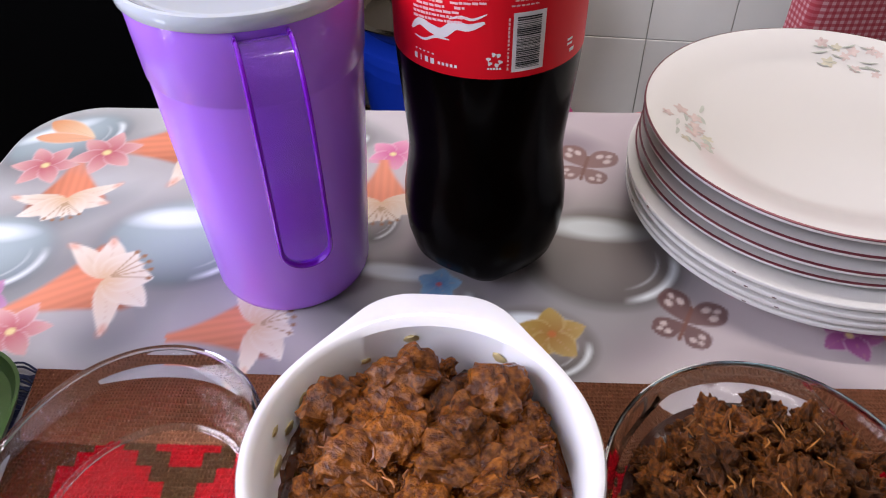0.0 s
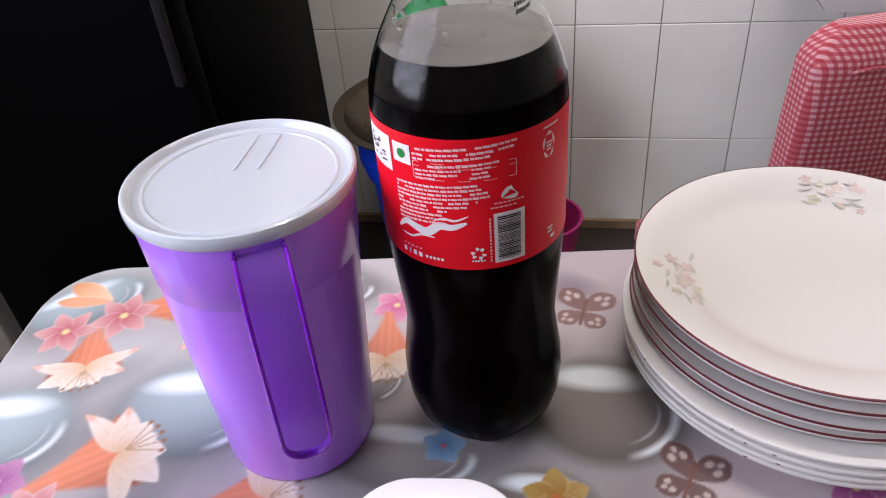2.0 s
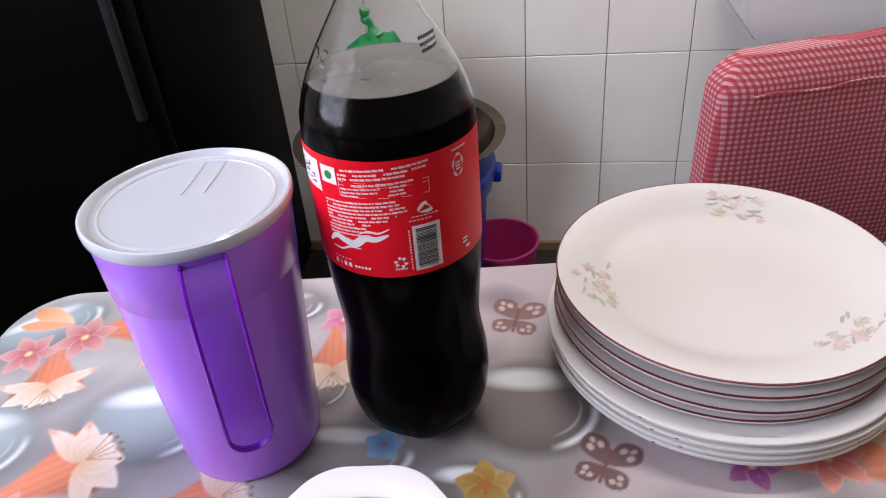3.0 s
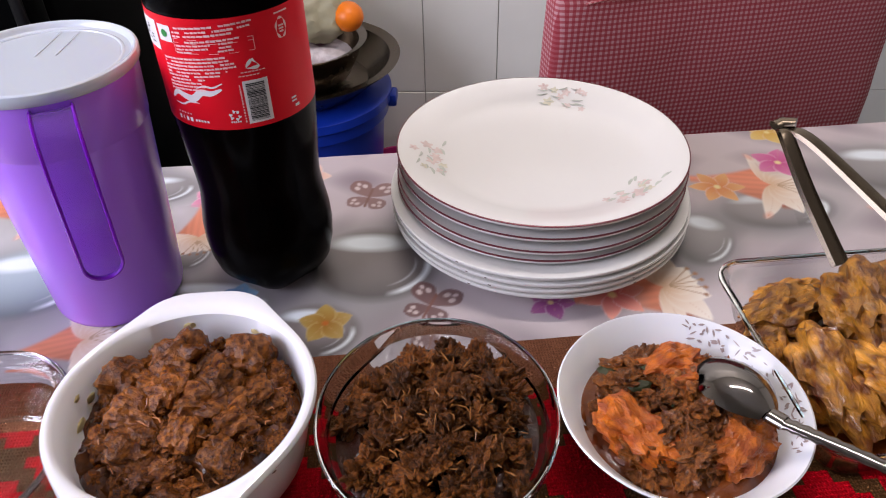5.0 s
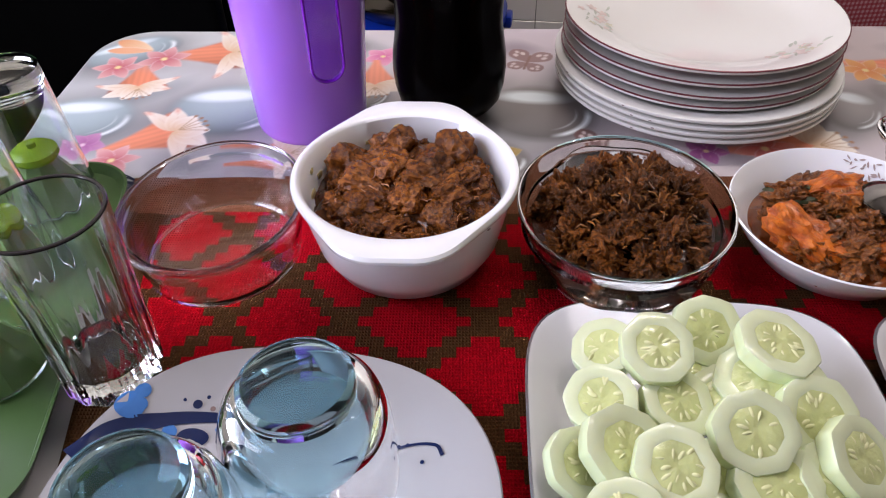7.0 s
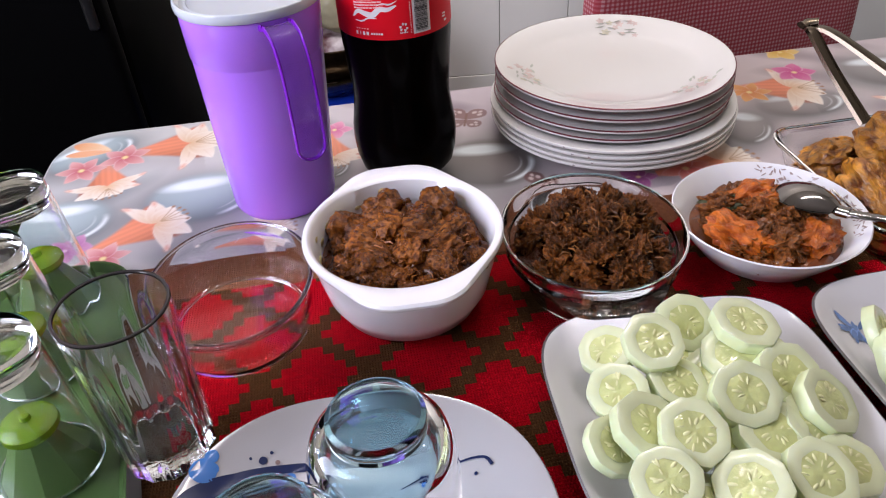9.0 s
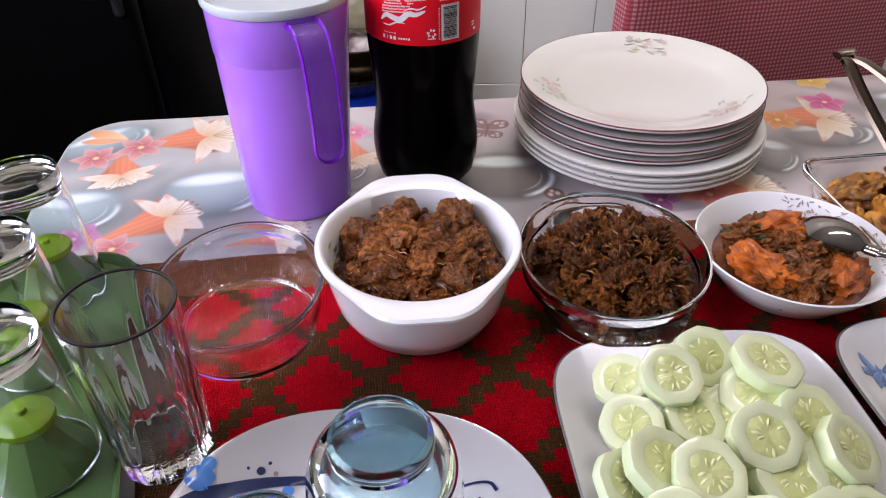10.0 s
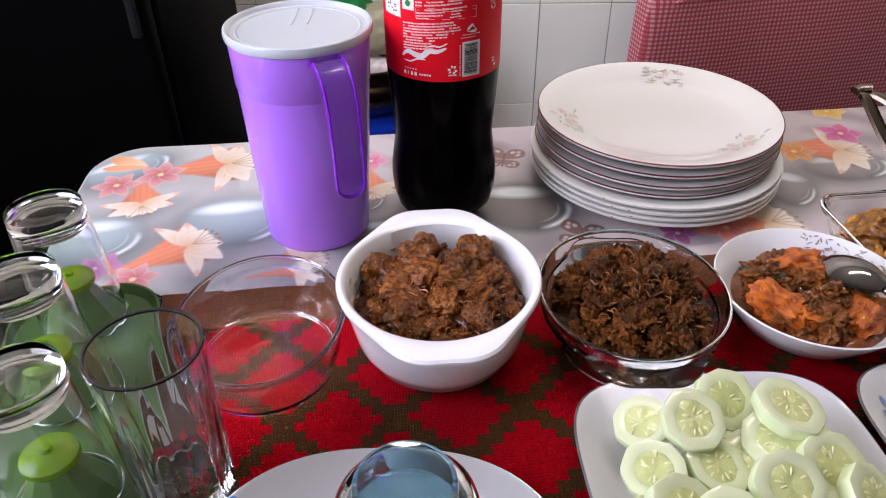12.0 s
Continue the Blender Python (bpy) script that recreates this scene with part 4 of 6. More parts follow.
def chunks(parent, name, mt, meshes, n, radius, z0, rnd, size, crown=0.016, squash=(0.7, 1.0), flatten=1.0, fill=0.93):
    """n uneven pieces heaped in a round dish."""
    for i in range(n):
        a, q = i * 2.39996 + rnd.uniform(-0.3, 0.3), math.sqrt((i + 0.5) / n) * radius * fill
        s = rnd.uniform(*size)
        ob = new(name, rnd.choice(meshes))
        ob.parent = parent
        h = z0 + crown * (1 - (q / radius) ** 2) + rnd.uniform(-0.003, 0.004)
        ob.matrix_local = Matrix.Translation((q * math.cos(a), q * math.sin(a) * flatten, h)) @ Euler((rnd.uniform(-0.6, 0.6), rnd.uniform(-0.6, 0.6), rnd.uniform(0, 6.3))).to_matrix().to_4x4() \
            @ Matrix.Diagonal((s * rnd.uniform(0.9, 1.35), s, s * rnd.uniform(*squash), 1))


def lump_meshes(name, mt, n, **kw):
    out = []
    for i in range(n):
        ob = mesh_ob(name, lump(i + 1.37 * len(name), **kw), mt)
        out.append(ob.data)
        bpy.data.objects.remove(ob)
    return out


def heap(r, z0, crown, k=72, rows=22, rough=0.004, seed=0.0):
    """A rough-topped mound that fills a round dish."""
    rings = []
    for j in range(rows):
        q = r * (1 - j / rows)
        rings.append([(q * math.cos(t), q * math.sin(t), z0 + crown * (1 - (q / r) ** 2) + (rough * (noise.noise(Vector((q * math.cos(t) * 90, q * math.sin(t) * 90, seed))) + 0.5 * noise.noise(Vector((q * math.cos(t) * 240, q * math.sin(t) * 240, seed)))) if j else 0))
                      for t in (2 * math.pi * i / k for i in range(k))])
    return loft(rings, False, True)


def fibres(parent, n, radius, z0, crown, rnd, color):
    """Fine threads of meat lying over a heap."""
    fib = bmesh.new()
    for i in range(n):
        a, q = rnd.uniform(0, 6.28), math.sqrt(rnd.random()) * radius
        p = Vector((q * math.cos(a), q * math.sin(a), z0 + crown * (1 - (q / radius) ** 2) + rnd.uniform(-0.001, 0.004)))
        d, ln = Vector((rnd.uniform(-1, 1), rnd.uniform(-1, 1), rnd.uniform(-0.4, 0.4))).normalized(), rnd.uniform(0.003, 0.009)
        bow = Vector((rnd.uniform(-1, 1), rnd.uniform(-1, 1), 0.6)) * 0.0015
        t = tube([p, p + d * ln * 0.5 + bow, p + d * ln], 0.0005, 5, (0.0003, 0.0006, 0.0003))
        me = bpy.data.meshes.new("tmp")
        t.to_mesh(me), t.free()
        fib.from_mesh(me)
        bpy.data.meshes.remove(me)
    tagged(part("meat_fibre", fib, mat("meat_fibre_mat", color, 0.35, vary=0.2, scale=90, island=0.55, coat=0.1), parent), kind="stuff")


def build_beef():
    r = 0.0745
    tabs = hull_radius(r, 0.027, 0.0880)
    bowl = thing("white_casserole", pose(0.1030, -0.1785, Z + 0.0035, 0, 0, 5) @ Matrix.Diagonal((1.075, 1.075, 0.985, 1)), "white opal glass casserole with two tab handles, on the runner", "casserole")
    rings = [(0.040, 0.0, 0), (0.046, 0.0005, 0), (0.0545, 0.005, 0), (0.0625, 0.022, 0), (0.0672, 0.045, 0), (0.0705, 0.062, 0.05), (0.0715, 0.0665, 0.5), (0.0735, 0.0685, 0.94), (0.0745, 0.0705, 1.0), (0.0748, 0.0735, 1.0), (0.0738, 0.0755, 0.95), (0.0715, 0.0762, 0.55), (0.0700, 0.0757, 0.06),
             (0.0680, 0.0735, 0), (0.0650, 0.055, 0), (0.0585, 0.022, 0), (0.048, 0.008, 0), (0.02, 0.005, 0)]
    part("dish", tabbed(rings, tabs, r), M_white, bowl)
    rnd = random.Random(21)
    for a, z, s in ((100, 0.066, 0.004), (62, 0.063, 0.0045), (150, 0.060, 0.005), (163, 0.055, 0.004), (178, 0.050, 0.006), (120, 0.058, 0.003), (170, 0.064, 0.003)):
        rr = 0.0650 + (z - 0.055) * 0.16 - 0.0004
        bm = lump(rnd.random() * 9, 0.5, sub=2)
        bmesh.ops.scale(bm, vec=(s * 0.9, 0.0006, s * 0.7), verts=bm.verts)
        t = radians(a)
        part("gravy_stain", bm, M_yellowstain, bowl, at=Matrix.Translation((rr * math.cos(t), rr * math.sin(t), z)) @ Matrix.Rotation(t + math.pi / 2, 4, "Z"))
    bm = lump(4.4, 0.4, sub=2)
    bmesh.ops.scale(bm, vec=(0.0016, 0.0004, 0.0004), verts=bm.verts)
    part("drip_mark", bm, M_greydecal, bowl, at=Matrix.Translation((0.0715 * math.cos(radians(-40)), 0.0715 * math.sin(radians(-40)), 0.063)) @ Matrix.Rotation(radians(50), 4, "Z"))
    beef = thing("beef_curry", pose(0.1030, -0.1785, Z + 0.0035) @ Matrix.Diagonal((1.075, 1.075, 0.985, 1)), "dark braised beef chunks in thick brown gravy", "food")
    part("gravy", heap(0.0645, 0.0475, 0.0150, k=110, rows=40, rough=0.0085, seed=1.0), M_gravy, beef, "thick brown gravy")
    meshes = lump_meshes("beef_chunk", M_beef, 9, rough=0.42, freq=1.5, sub=4, blocky=0.7)
    chunks(beef, "beef_chunk", M_beef, meshes, 38, 0.060, 0.044, rnd, (0.0085, 0.0135), 0.014, (0.5, 0.85), fill=0.80)
    chunks(beef, "beef_chunk", M_beef, meshes, 12, 0.046, 0.055, rnd, (0.0095, 0.0140), 0.011, (0.6, 1.0))
    crumbs = lump_meshes("beef_crumb", M_beef, 5, rough=0.8, freq=2.0, sub=3)
    chunks(beef, "beef_crumb", M_beef, crumbs, 70, 0.061, 0.051, rnd, (0.003, 0.006), 0.015, (0.6, 1.0))
    fibres(beef, 120, 0.050, 0.057, 0.013, rnd, (0.38, 0.135, 0.035))
    for x, y, z, s in ((-0.016, 0.040, 0.062, 0.014), (0.026, 0.036, 0.063, 0.015), (-0.046, 0.022, 0.058, 0.013)):
        ob = new("beef_chunk", rnd.choice(meshes))
        ob.parent = beef
        ob.matrix_local = Matrix.Translation((x, y, z)) @ Matrix.Diagonal((s, s, s * 1.05, 1))


build_beef()


# ---- glass casserole with shredded meat ----
def build_shred():
    bowl = thing("glass_casserole", pose(0.2562, -0.1775, Z + 0.0035, 0, 0, 0) @ Matrix.Diagonal((0.966, 1.06, 1.195, 1)), "clear glass casserole with aqua rim, on the runner", "casserole")
    r = 0.0765
    tabs = hull_radius(r, 0.030, 0.087)
    rings = [(0.046, 0.0, 0), (0.050, 0.0005, 0), (0.0545, 0.004, 0), (0.0625, 0.020, 0), (0.0680, 0.031, 0), (0.0720, 0.0330, 0.7), (0.0735, 0.0345, 1), (0.0735, 0.0370, 1), (0.0725, 0.0380, 0.6), (0.0735, 0.0405, 0), (0.0765, 0.0475, 0), (0.0755, 0.0490, 0), (0.0738, 0.0480, 0), (0.0715, 0.044, 0), (0.0665, 0.036, 0), (0.0590, 0.020, 0), (0.0505, 0.0055, 0), (0.02, 0.004, 0)]
    part("dish", tabbed(rings, tabs, r), M_bake, bowl)
    k = len(tabs)
    ring = [[((0.0760 + o * math.cos(b)) * math.cos(t), (0.0760 + o * math.cos(b)) * math.sin(t), 0.0502 + o * math.sin(b)) for b in (2 * math.pi * j / 8 for j in range(8))] for i, t, o in ((i, 2 * math.pi * i / k, 0.0011) for i in range(k))]
    part("rim", loft(ring, loop=True), M_aqua, bowl, "thick aqua-tinted glass rim")
    food = thing("shredded_meat", pose(0.2562, -0.1775, Z + 0.0035) @ Matrix.Diagonal((0.966, 1.06, 1.195, 1)), "dark brown shredded meat in oily gravy", "food")
    rnd = random.Random(33)
    base = [(0.0500, 0.0058), (0.0586, 0.020), (0.0656, 0.0350)]
    part("gravy", lathe(base + [(0.0640, 0.036)], 64), M_shred_gravy, food)
    part("gravy_top", heap(0.0645, 0.035, 0.011, seed=5.0, rough=0.006), M_shred_gravy, food)
    meshes = lump_meshes("meat_shred", M_shred, 9, rough=0.95, freq=2.1, sub=4)
    chunks(food, "meat_shred", M_shred, meshes, 110, 0.065, 0.035, rnd, (0.0045, 0.0090), 0.017, (0.45, 0.9), fill=0.93)
    fibres(food, 120, 0.054, 0.043, 0.016, rnd, (0.26, 0.10, 0.022))


build_shred()


# ---- white bowl with pumpkin curry, and its spoon ----
def build_pumpkin():
    bx, by = 0.4120, -0.1550
    bowl = thing("curry_bowl", pose(bx, by, Z + 0.0035) @ Matrix.Diagonal((1.039, 1.039, 1.02, 1)), "white china bowl with brown floral band inside", "bowl")
    prof = [(0.030, 0.0), (0.034, 0.0), (0.036, 0.003), (0.052, 0.012), (0.066, 0.030), (0.0755, 0.0445), (0.0765, 0.0462), (0.0755, 0.0470), (0.0735, 0.0455), (0.0630, 0.031), (0.049, 0.0155), (0.030, 0.008), (0.005, 0.0075)]
    part("dish", lathe(prof, 96), M_white, bowl)
    rnd = random.Random(5)
    inner = [(0.0630, 0.031), (0.0735, 0.0455), (0.049, 0.0155)]
    zf = interp_profile(inner)
    bm = bmesh.new()
    for i in range(70):
        a = radians(rnd.uniform(20, 75)) if i % 2 else radians(rnd.uniform(-30, 12))
        r = rnd.uniform(0.0655, 0.0725)
        c = Vector((r * math.cos(a), r * math.sin(a), zf(r) + 0.0006))
        t = Vector((-math.sin(a), math.cos(a), 0))
        n2 = Vector((math.cos(a), math.sin(a), 1.35)).normalized()
        ang, ln, wd = rnd.uniform(0, 6.28), rnd.uniform(0.0015, 0.0034), rnd.uniform(0.0004, 0.0009)
        d, e = t * math.cos(ang) + n2 * math.sin(ang), -t * math.sin(ang) + n2 * math.cos(ang)
        vs = [bm.verts.new(c + d * x * ln + e * y * wd) for x, y in ((-1, 0), (-0.3, 1), (0.4, 0.9), (1, 0), (0.4, -0.9), (-0.3, -1))]
        bm.faces.new(vs)
    part("floral_band", bm, mat("soft_brown_print", (0.40, 0.31, 0.29), 0.2, vary=0.2, scale=90), bowl, "brown printed flower band")
    curry = thing("pumpkin_curry", pose(bx, by, Z + 0.0035) @ Matrix.Diagonal((1.039, 1.039, 1.02, 1)), "orange pumpkin pieces in oily brown curry", "food")
    part("gravy", heap(0.0600, 0.0275, 0.010, seed=9.0, rough=0.006), M_orange_gravy, curry, "oily orange-brown gravy")
    meshes = lump_meshes("pumpkin_piece", M_pumpkin, 5, rough=0.45, freq=1.8, sub=4, blocky=0.5)
    for x, y, z, s, rz in ((-0.032, -0.018, 0.037, 0.0175, 140), (-0.018, -0.028, 0.036, 0.013, 150), (0.030, -0.028, 0.036, 0.0165, 40), (0.0, 0.033, 0.040, 0.015, 20), (0.008, 0.018, 0.043, 0.011, 0)):
        ob = new("pumpkin_piece", rnd.choice(meshes))
        ob.parent = curry
        ob.matrix_local = Matrix.Translation((x, y, z)) @ Euler((rnd.uniform(-0.3, 0.3), rnd.uniform(-0.3, 0.3), radians(rz))).to_matrix().to_4x4() @ Matrix.Diagonal((s * 1.35, s * 0.9, s * 0.7, 1))
    M_mash = mat("mashed_curry", (0.34, 0.105, 0.013), 0.3, vary=0.4, scale=3.5, rand=0.35, bump=1.0, bump_scale=10, dark=(0.14, 0.038, 0.007), coat=0.25)
    chunks(curry, "curry_lump", M_mash, lump_meshes("curry_lump", M_mash, 6, rough=0.85, freq=2.2, sub=4), 64, 0.055, 0.031, rnd, (0.005, 0.0095), 0.012, (0.45, 0.8))
    herb = lump_meshes("herb_leaf", M_herb, 3, rough=0.5, freq=2.0, sub=2)
    for x, y, z in ((-0.036, 0.020, 0.038), (-0.024, 0.012, 0.043), (-0.012, 0.026, 0.043), (-0.040, 0.030, 0.036), (-0.006, 0.004, 0.043)):
        ob = new("herb_leaf", rnd.choice(herb))
        ob.parent = curry
        ob.matrix_local = Matrix.Translation((x, y, z)) @ Matrix.Rotation(rnd.uniform(0, 6), 4, "Z") @ Matrix.Diagonal((0.008, 0.0045, 0.002, 1))
    # serving spoon: bowl turned down, ridged handle over the bowl's edge
    spoon = thing("serving_spoon", pose(bx, by, Z + 0.0035) @ Matrix.Diagonal((1.039, 1.039, 1.02, 1)), "stainless steel serving spoon resting in the curry bowl", "spoon")
    tip, neck, end = Vector((0.020, 0.030, 0.050)), Vector((0.046, -0.022, 0.0555)), Vector((0.145, -0.105, 0.070))
    d = (neck - tip).normalized()
    s = d.cross(Vector((0, 0, 1))).normalized()
    u = s.cross(d).normalized()
    rings = []
    for top in (0.0, -0.0011):
        rows = []
        for i in range(1, 15):
            q = i / 15
            w = 0.0215 * math.sin(math.pi * q ** 0.85) ** 0.62
            row = []
            for j in range(17):
                e = j / 8 - 1
                p = tip + d * (neck - tip).length * q + s * w * e + u * ((0.010 * math.sin(math.pi * q) ** 0.7) * (1 - e * e) + top)
                row.append(p)
            rows.append(row)
        rings.append(rows)
    bm = bmesh.new()
    sides = [[[bm.verts.new(p) for p in row] for row in rows] for rows in rings]
    for rows, flip in ((sides[0], False), (sides[1], True)):
        for a, b in zip(rows, rows[1:]):
            for j in range(16):
                f = (a[j], a[j + 1], b[j + 1], b[j])
                bm.faces.new(f[::-1] if flip else f)
    part("spoon_bowl", bm, M_steel, spoon)
    P = curve_points([tuple(neck - d * 0.006), tuple(neck), tuple(neck.lerp(end, 0.35) + Vector((0, 0, 0.001))), tuple(end)], 14)
    rad = [0.0042 + (0.0009 if i % 2 else 0) for i in range(len(P))]
    part("handle", tube(P, 0.004, 12, rad, 0.55), M_steel, spoon, "ridged steel handle")
    part("collar", tube([tuple(neck - d * 0.003), tuple(neck + (end - neck).normalized() * 0.006)], 0.0058, 14, None, 0.7), M_steel, spoon)


build_pumpkin()


# ---- roast chicken in a glass dish, with tongs ----
def rounded_rect(hx, hy, r, z, k=10):
    pts = []
    for cx, cy, a0 in ((hx - r, hy - r, 0), (-hx + r, hy - r, 90), (-hx + r, -hy + r, 180), (hx - r, -hy + r, 270)):
        pts += [(cx + r * math.cos(radians(a0 + 90 * i / k)), cy + r * math.sin(radians(a0 + 90 * i / k)), z) for i in range(k + 1)]
    return pts


def build_chicken():
    m = pose(0.606, -0.091, Z + 0.0005, 0, 0, 7)
    dish = thing("glass_baking_dish", m, "rectangular clear glass baking dish, half on the tablecloth", "baking dish")
    hx, hy = 0.128, 0.094
    rows = [(-0.026, 0.0, 0.012), (-0.021, 0.0005, 0.016), (-0.014, 0.012, 0.018), (-0.006, 0.036, 0.022), (-0.001, 0.040, 0.024), (0.0, 0.0425, 0.024), (-0.002, 0.0435, 0.024), (-0.006, 0.0425, 0.022), (-0.010, 0.036, 0.02), (-0.019, 0.012, 0.015), (-0.026, 0.005, 0.012)]
    part("dish", loft([rounded_rect(hx + o, hy + o, r, z) for o, z, r in rows]), M_glass, dish)
    ring = []
    base = rounded_rect(hx, hy, 0.024, 0.0425)
    for i, (x, y, z) in enumerate(base):
        nx, ny = base[(i + 1) % len(base)][1] - base[i - 1][1], base[i - 1][0] - base[(i + 1) % len(base)][0]
        ln = math.hypot(nx, ny) or 1
        ring.append([(x + nx / ln * 0.0016 * math.cos(b), y + ny / ln * 0.0016 * math.cos(b), z + 0.0028 + 0.0016 * math.sin(b)) for b in (2 * math.pi * j / 8 for j in range(8))])
    part("rim", loft(ring, loop=True), M_aqua, dish, "thick greenish glass rim")
    food = thing("roast_chicken", m, "golden roast chicken pieces in brown oil", "food")
    rnd = random.Random(12)
    part("gravy", loft([rounded_rect(hx - 0.028, hy - 0.028, 0.012, 0.0062), rounded_rect(hx - 0.019, hy - 0.019, 0.014, 0.0150)]), M_orange_gravy, food)
    meshes = lump_meshes("chicken_piece", M_roast, 6, rough=0.5, freq=1.7, sub=4, blocky=0.2)
    for x, y, z, s, rz, st in ((-0.085, 0.045, 0.033, 0.030, 30, 1.5), (-0.086, -0.025, 0.035, 0.032, 95, 1.6), (-0.040, 0.030, 0.050, 0.034, 70, 1.55), (-0.048, -0.040, 0.047, 0.033, 120, 1.6), (0.010, 0.048, 0.042, 0.034, 10, 1.5), (0.012, -0.020, 0.052, 0.037, 60, 1.5), (0.060, 0.030, 0.045, 0.034, 100, 1.5),
                               (0.060, -0.045, 0.040, 0.034, 20, 1.5), (0.095, 0.0, 0.035, 0.028, 60, 1.4), (-0.015, -0.062, 0.033, 0.026, 10, 1.6), (-0.105, 0.012, 0.026, 0.020, 80, 1.5), (-0.070, 0.068, 0.026, 0.019, 0, 1.7)):
        ob = new("chicken_piece", meshes[rnd.randrange(6)])
        ob.parent = food
        ob.matrix_local = Matrix.Translation((x, y, z)) @ Euler((rnd.uniform(-0.3, 0.3), rnd.uniform(-0.3, 0.3), radians(rz))).to_matrix().to_4x4() @ Matrix.Diagonal((s * st * 0.78, s * 0.72, s * 0.55, 1))
    tongs = thing("serving_tongs", pose(0, 0, 0), "worn stainless steel tongs standing in the chicken dish", "tongs")
    bend = Vector((0.540, 0.083, 0.864))
    for tip, side in ((Vector((0.566, -0.020, 0.800)), -1), (Vector((0.632, -0.060, 0.815)), 1)):
        d = tip - bend
        P = [bend + Vector((0.0, 0.002, -0.003)), bend + d * 0.12 + Vector((0.004 * side, 0, 0.004)), bend + d * 0.5 + Vector((0.004 * side, 0, 0.002)), tip]
        pts = curve_points([tuple(p) for p in P], 8)
        rings = []
        for i, p in enumerate(pts):
            dd = (pts[min(i + 1, len(pts) - 1)] - pts[max(i - 1, 0)]).normalized()
            s2 = dd.cross(Vector((0, 0, 1))).normalized()
            u2 = s2.cross(dd)
            w = 0.0062 + 0.002 * i / len(pts)
            rings.append([tuple(p + s2 * w * a + u2 * b) for a, b in ((-1, -0.0022), (-0.8, 0.0012), (0, 0.0020), (0.8, 0.0012), (1, -0.0022), (0.8, -0.0006), (0, 0.0004), (-0.8, -0.0006))])
        part("arm", loft(rings), M_oldsteel, tongs)
    part("spring_bend", tube([tuple(bend + Vector((-0.007, 0.004, -0.002))), tuple(bend + Vector((0, 0.007, 0))), tuple(bend + Vector((0.009, 0.002, 0.002)))], 0.0066, 14, None, 0.6), M_oldsteel, tongs)


build_chicken()


# ---- square plates and cucumber ----
def square_plate(name, m, label, mt):
    p = thing(name, m, label, "plate", "square plates")
    sh = superellipse(4.2)
    k = 120
    prof = [(0.058, 0.0), (0.064, 0.0), (0.067, 0.003), (0.085, 0.014), (0.0985, 0.0285), (0.1000, 0.0300), (0.0990, 0.0313), (0.0960, 0.0300), (0.083, 0.0175), (0.066, 0.0075), (0.04, 0.0060), (0.005, 0.0060)]
    part("dish", lathe(prof, k, shape=sh), mt, p)
    part("rim_line", lathe([(0.0996, 0.0293), (0.1006, 0.0302), (0.0994, 0.0317)], k, False, False, shape=sh), M_silver, p, "dark silver line round the rim")
    return p


PA = pose(0.3000, -0.3435, Z + 0.0038, 0, 0, 5) @ Matrix.Diagonal((1.005, 1.01, 1.0, 1))
square_plate("square_plate", PA, "square white china plate heaped with cucumber", M_plateware)
PB = pose(0.5065, -0.322, Z + 0.0038, 0, 0, 7)
plate_b = square_plate("square_plate", PB, "square white china plate with a blue flower, salad on it", M_plateware)
bm = bmesh.new()
rnd = random.Random(6)
for i in range(16):
    a, q, ln = rnd.uniform(0, 6.28), rnd.uniform(0, 0.013), rnd.uniform(0.004, 0.008)
    cx, cy = -0.060 + q * math.cos(a), 0.062 + q * math.sin(a) * 0.8
    f = []
    for t in range(10):
        th = 2 * math.pi * t / 10
        x, y = cx + ln * math.cos(th) * math.cos(a) - ln * 0.3 * math.sin(th) * math.sin(a), cy + ln * math.cos(th) * math.sin(a) + ln * 0.3 * math.sin(th) * math.cos(a)
        rr = math.hypot(x, y) / superellipse(4.2)(math.atan2(y, x))
        f.append(bm.verts.new((x, y, float(np.interp(rr, (0.04, 0.066, 0.083, 0.096), (0.006, 0.0075, 0.0175, 0.030))) + 0.0010)))
    bm.faces.new(f)
part("blue_flower", bm, mat("pale_blue_glaze", (0.18, 0.28, 0.55), 0.15, vary=0.3, scale=80, island=0.4), plate_b, "soft blue printed flower")


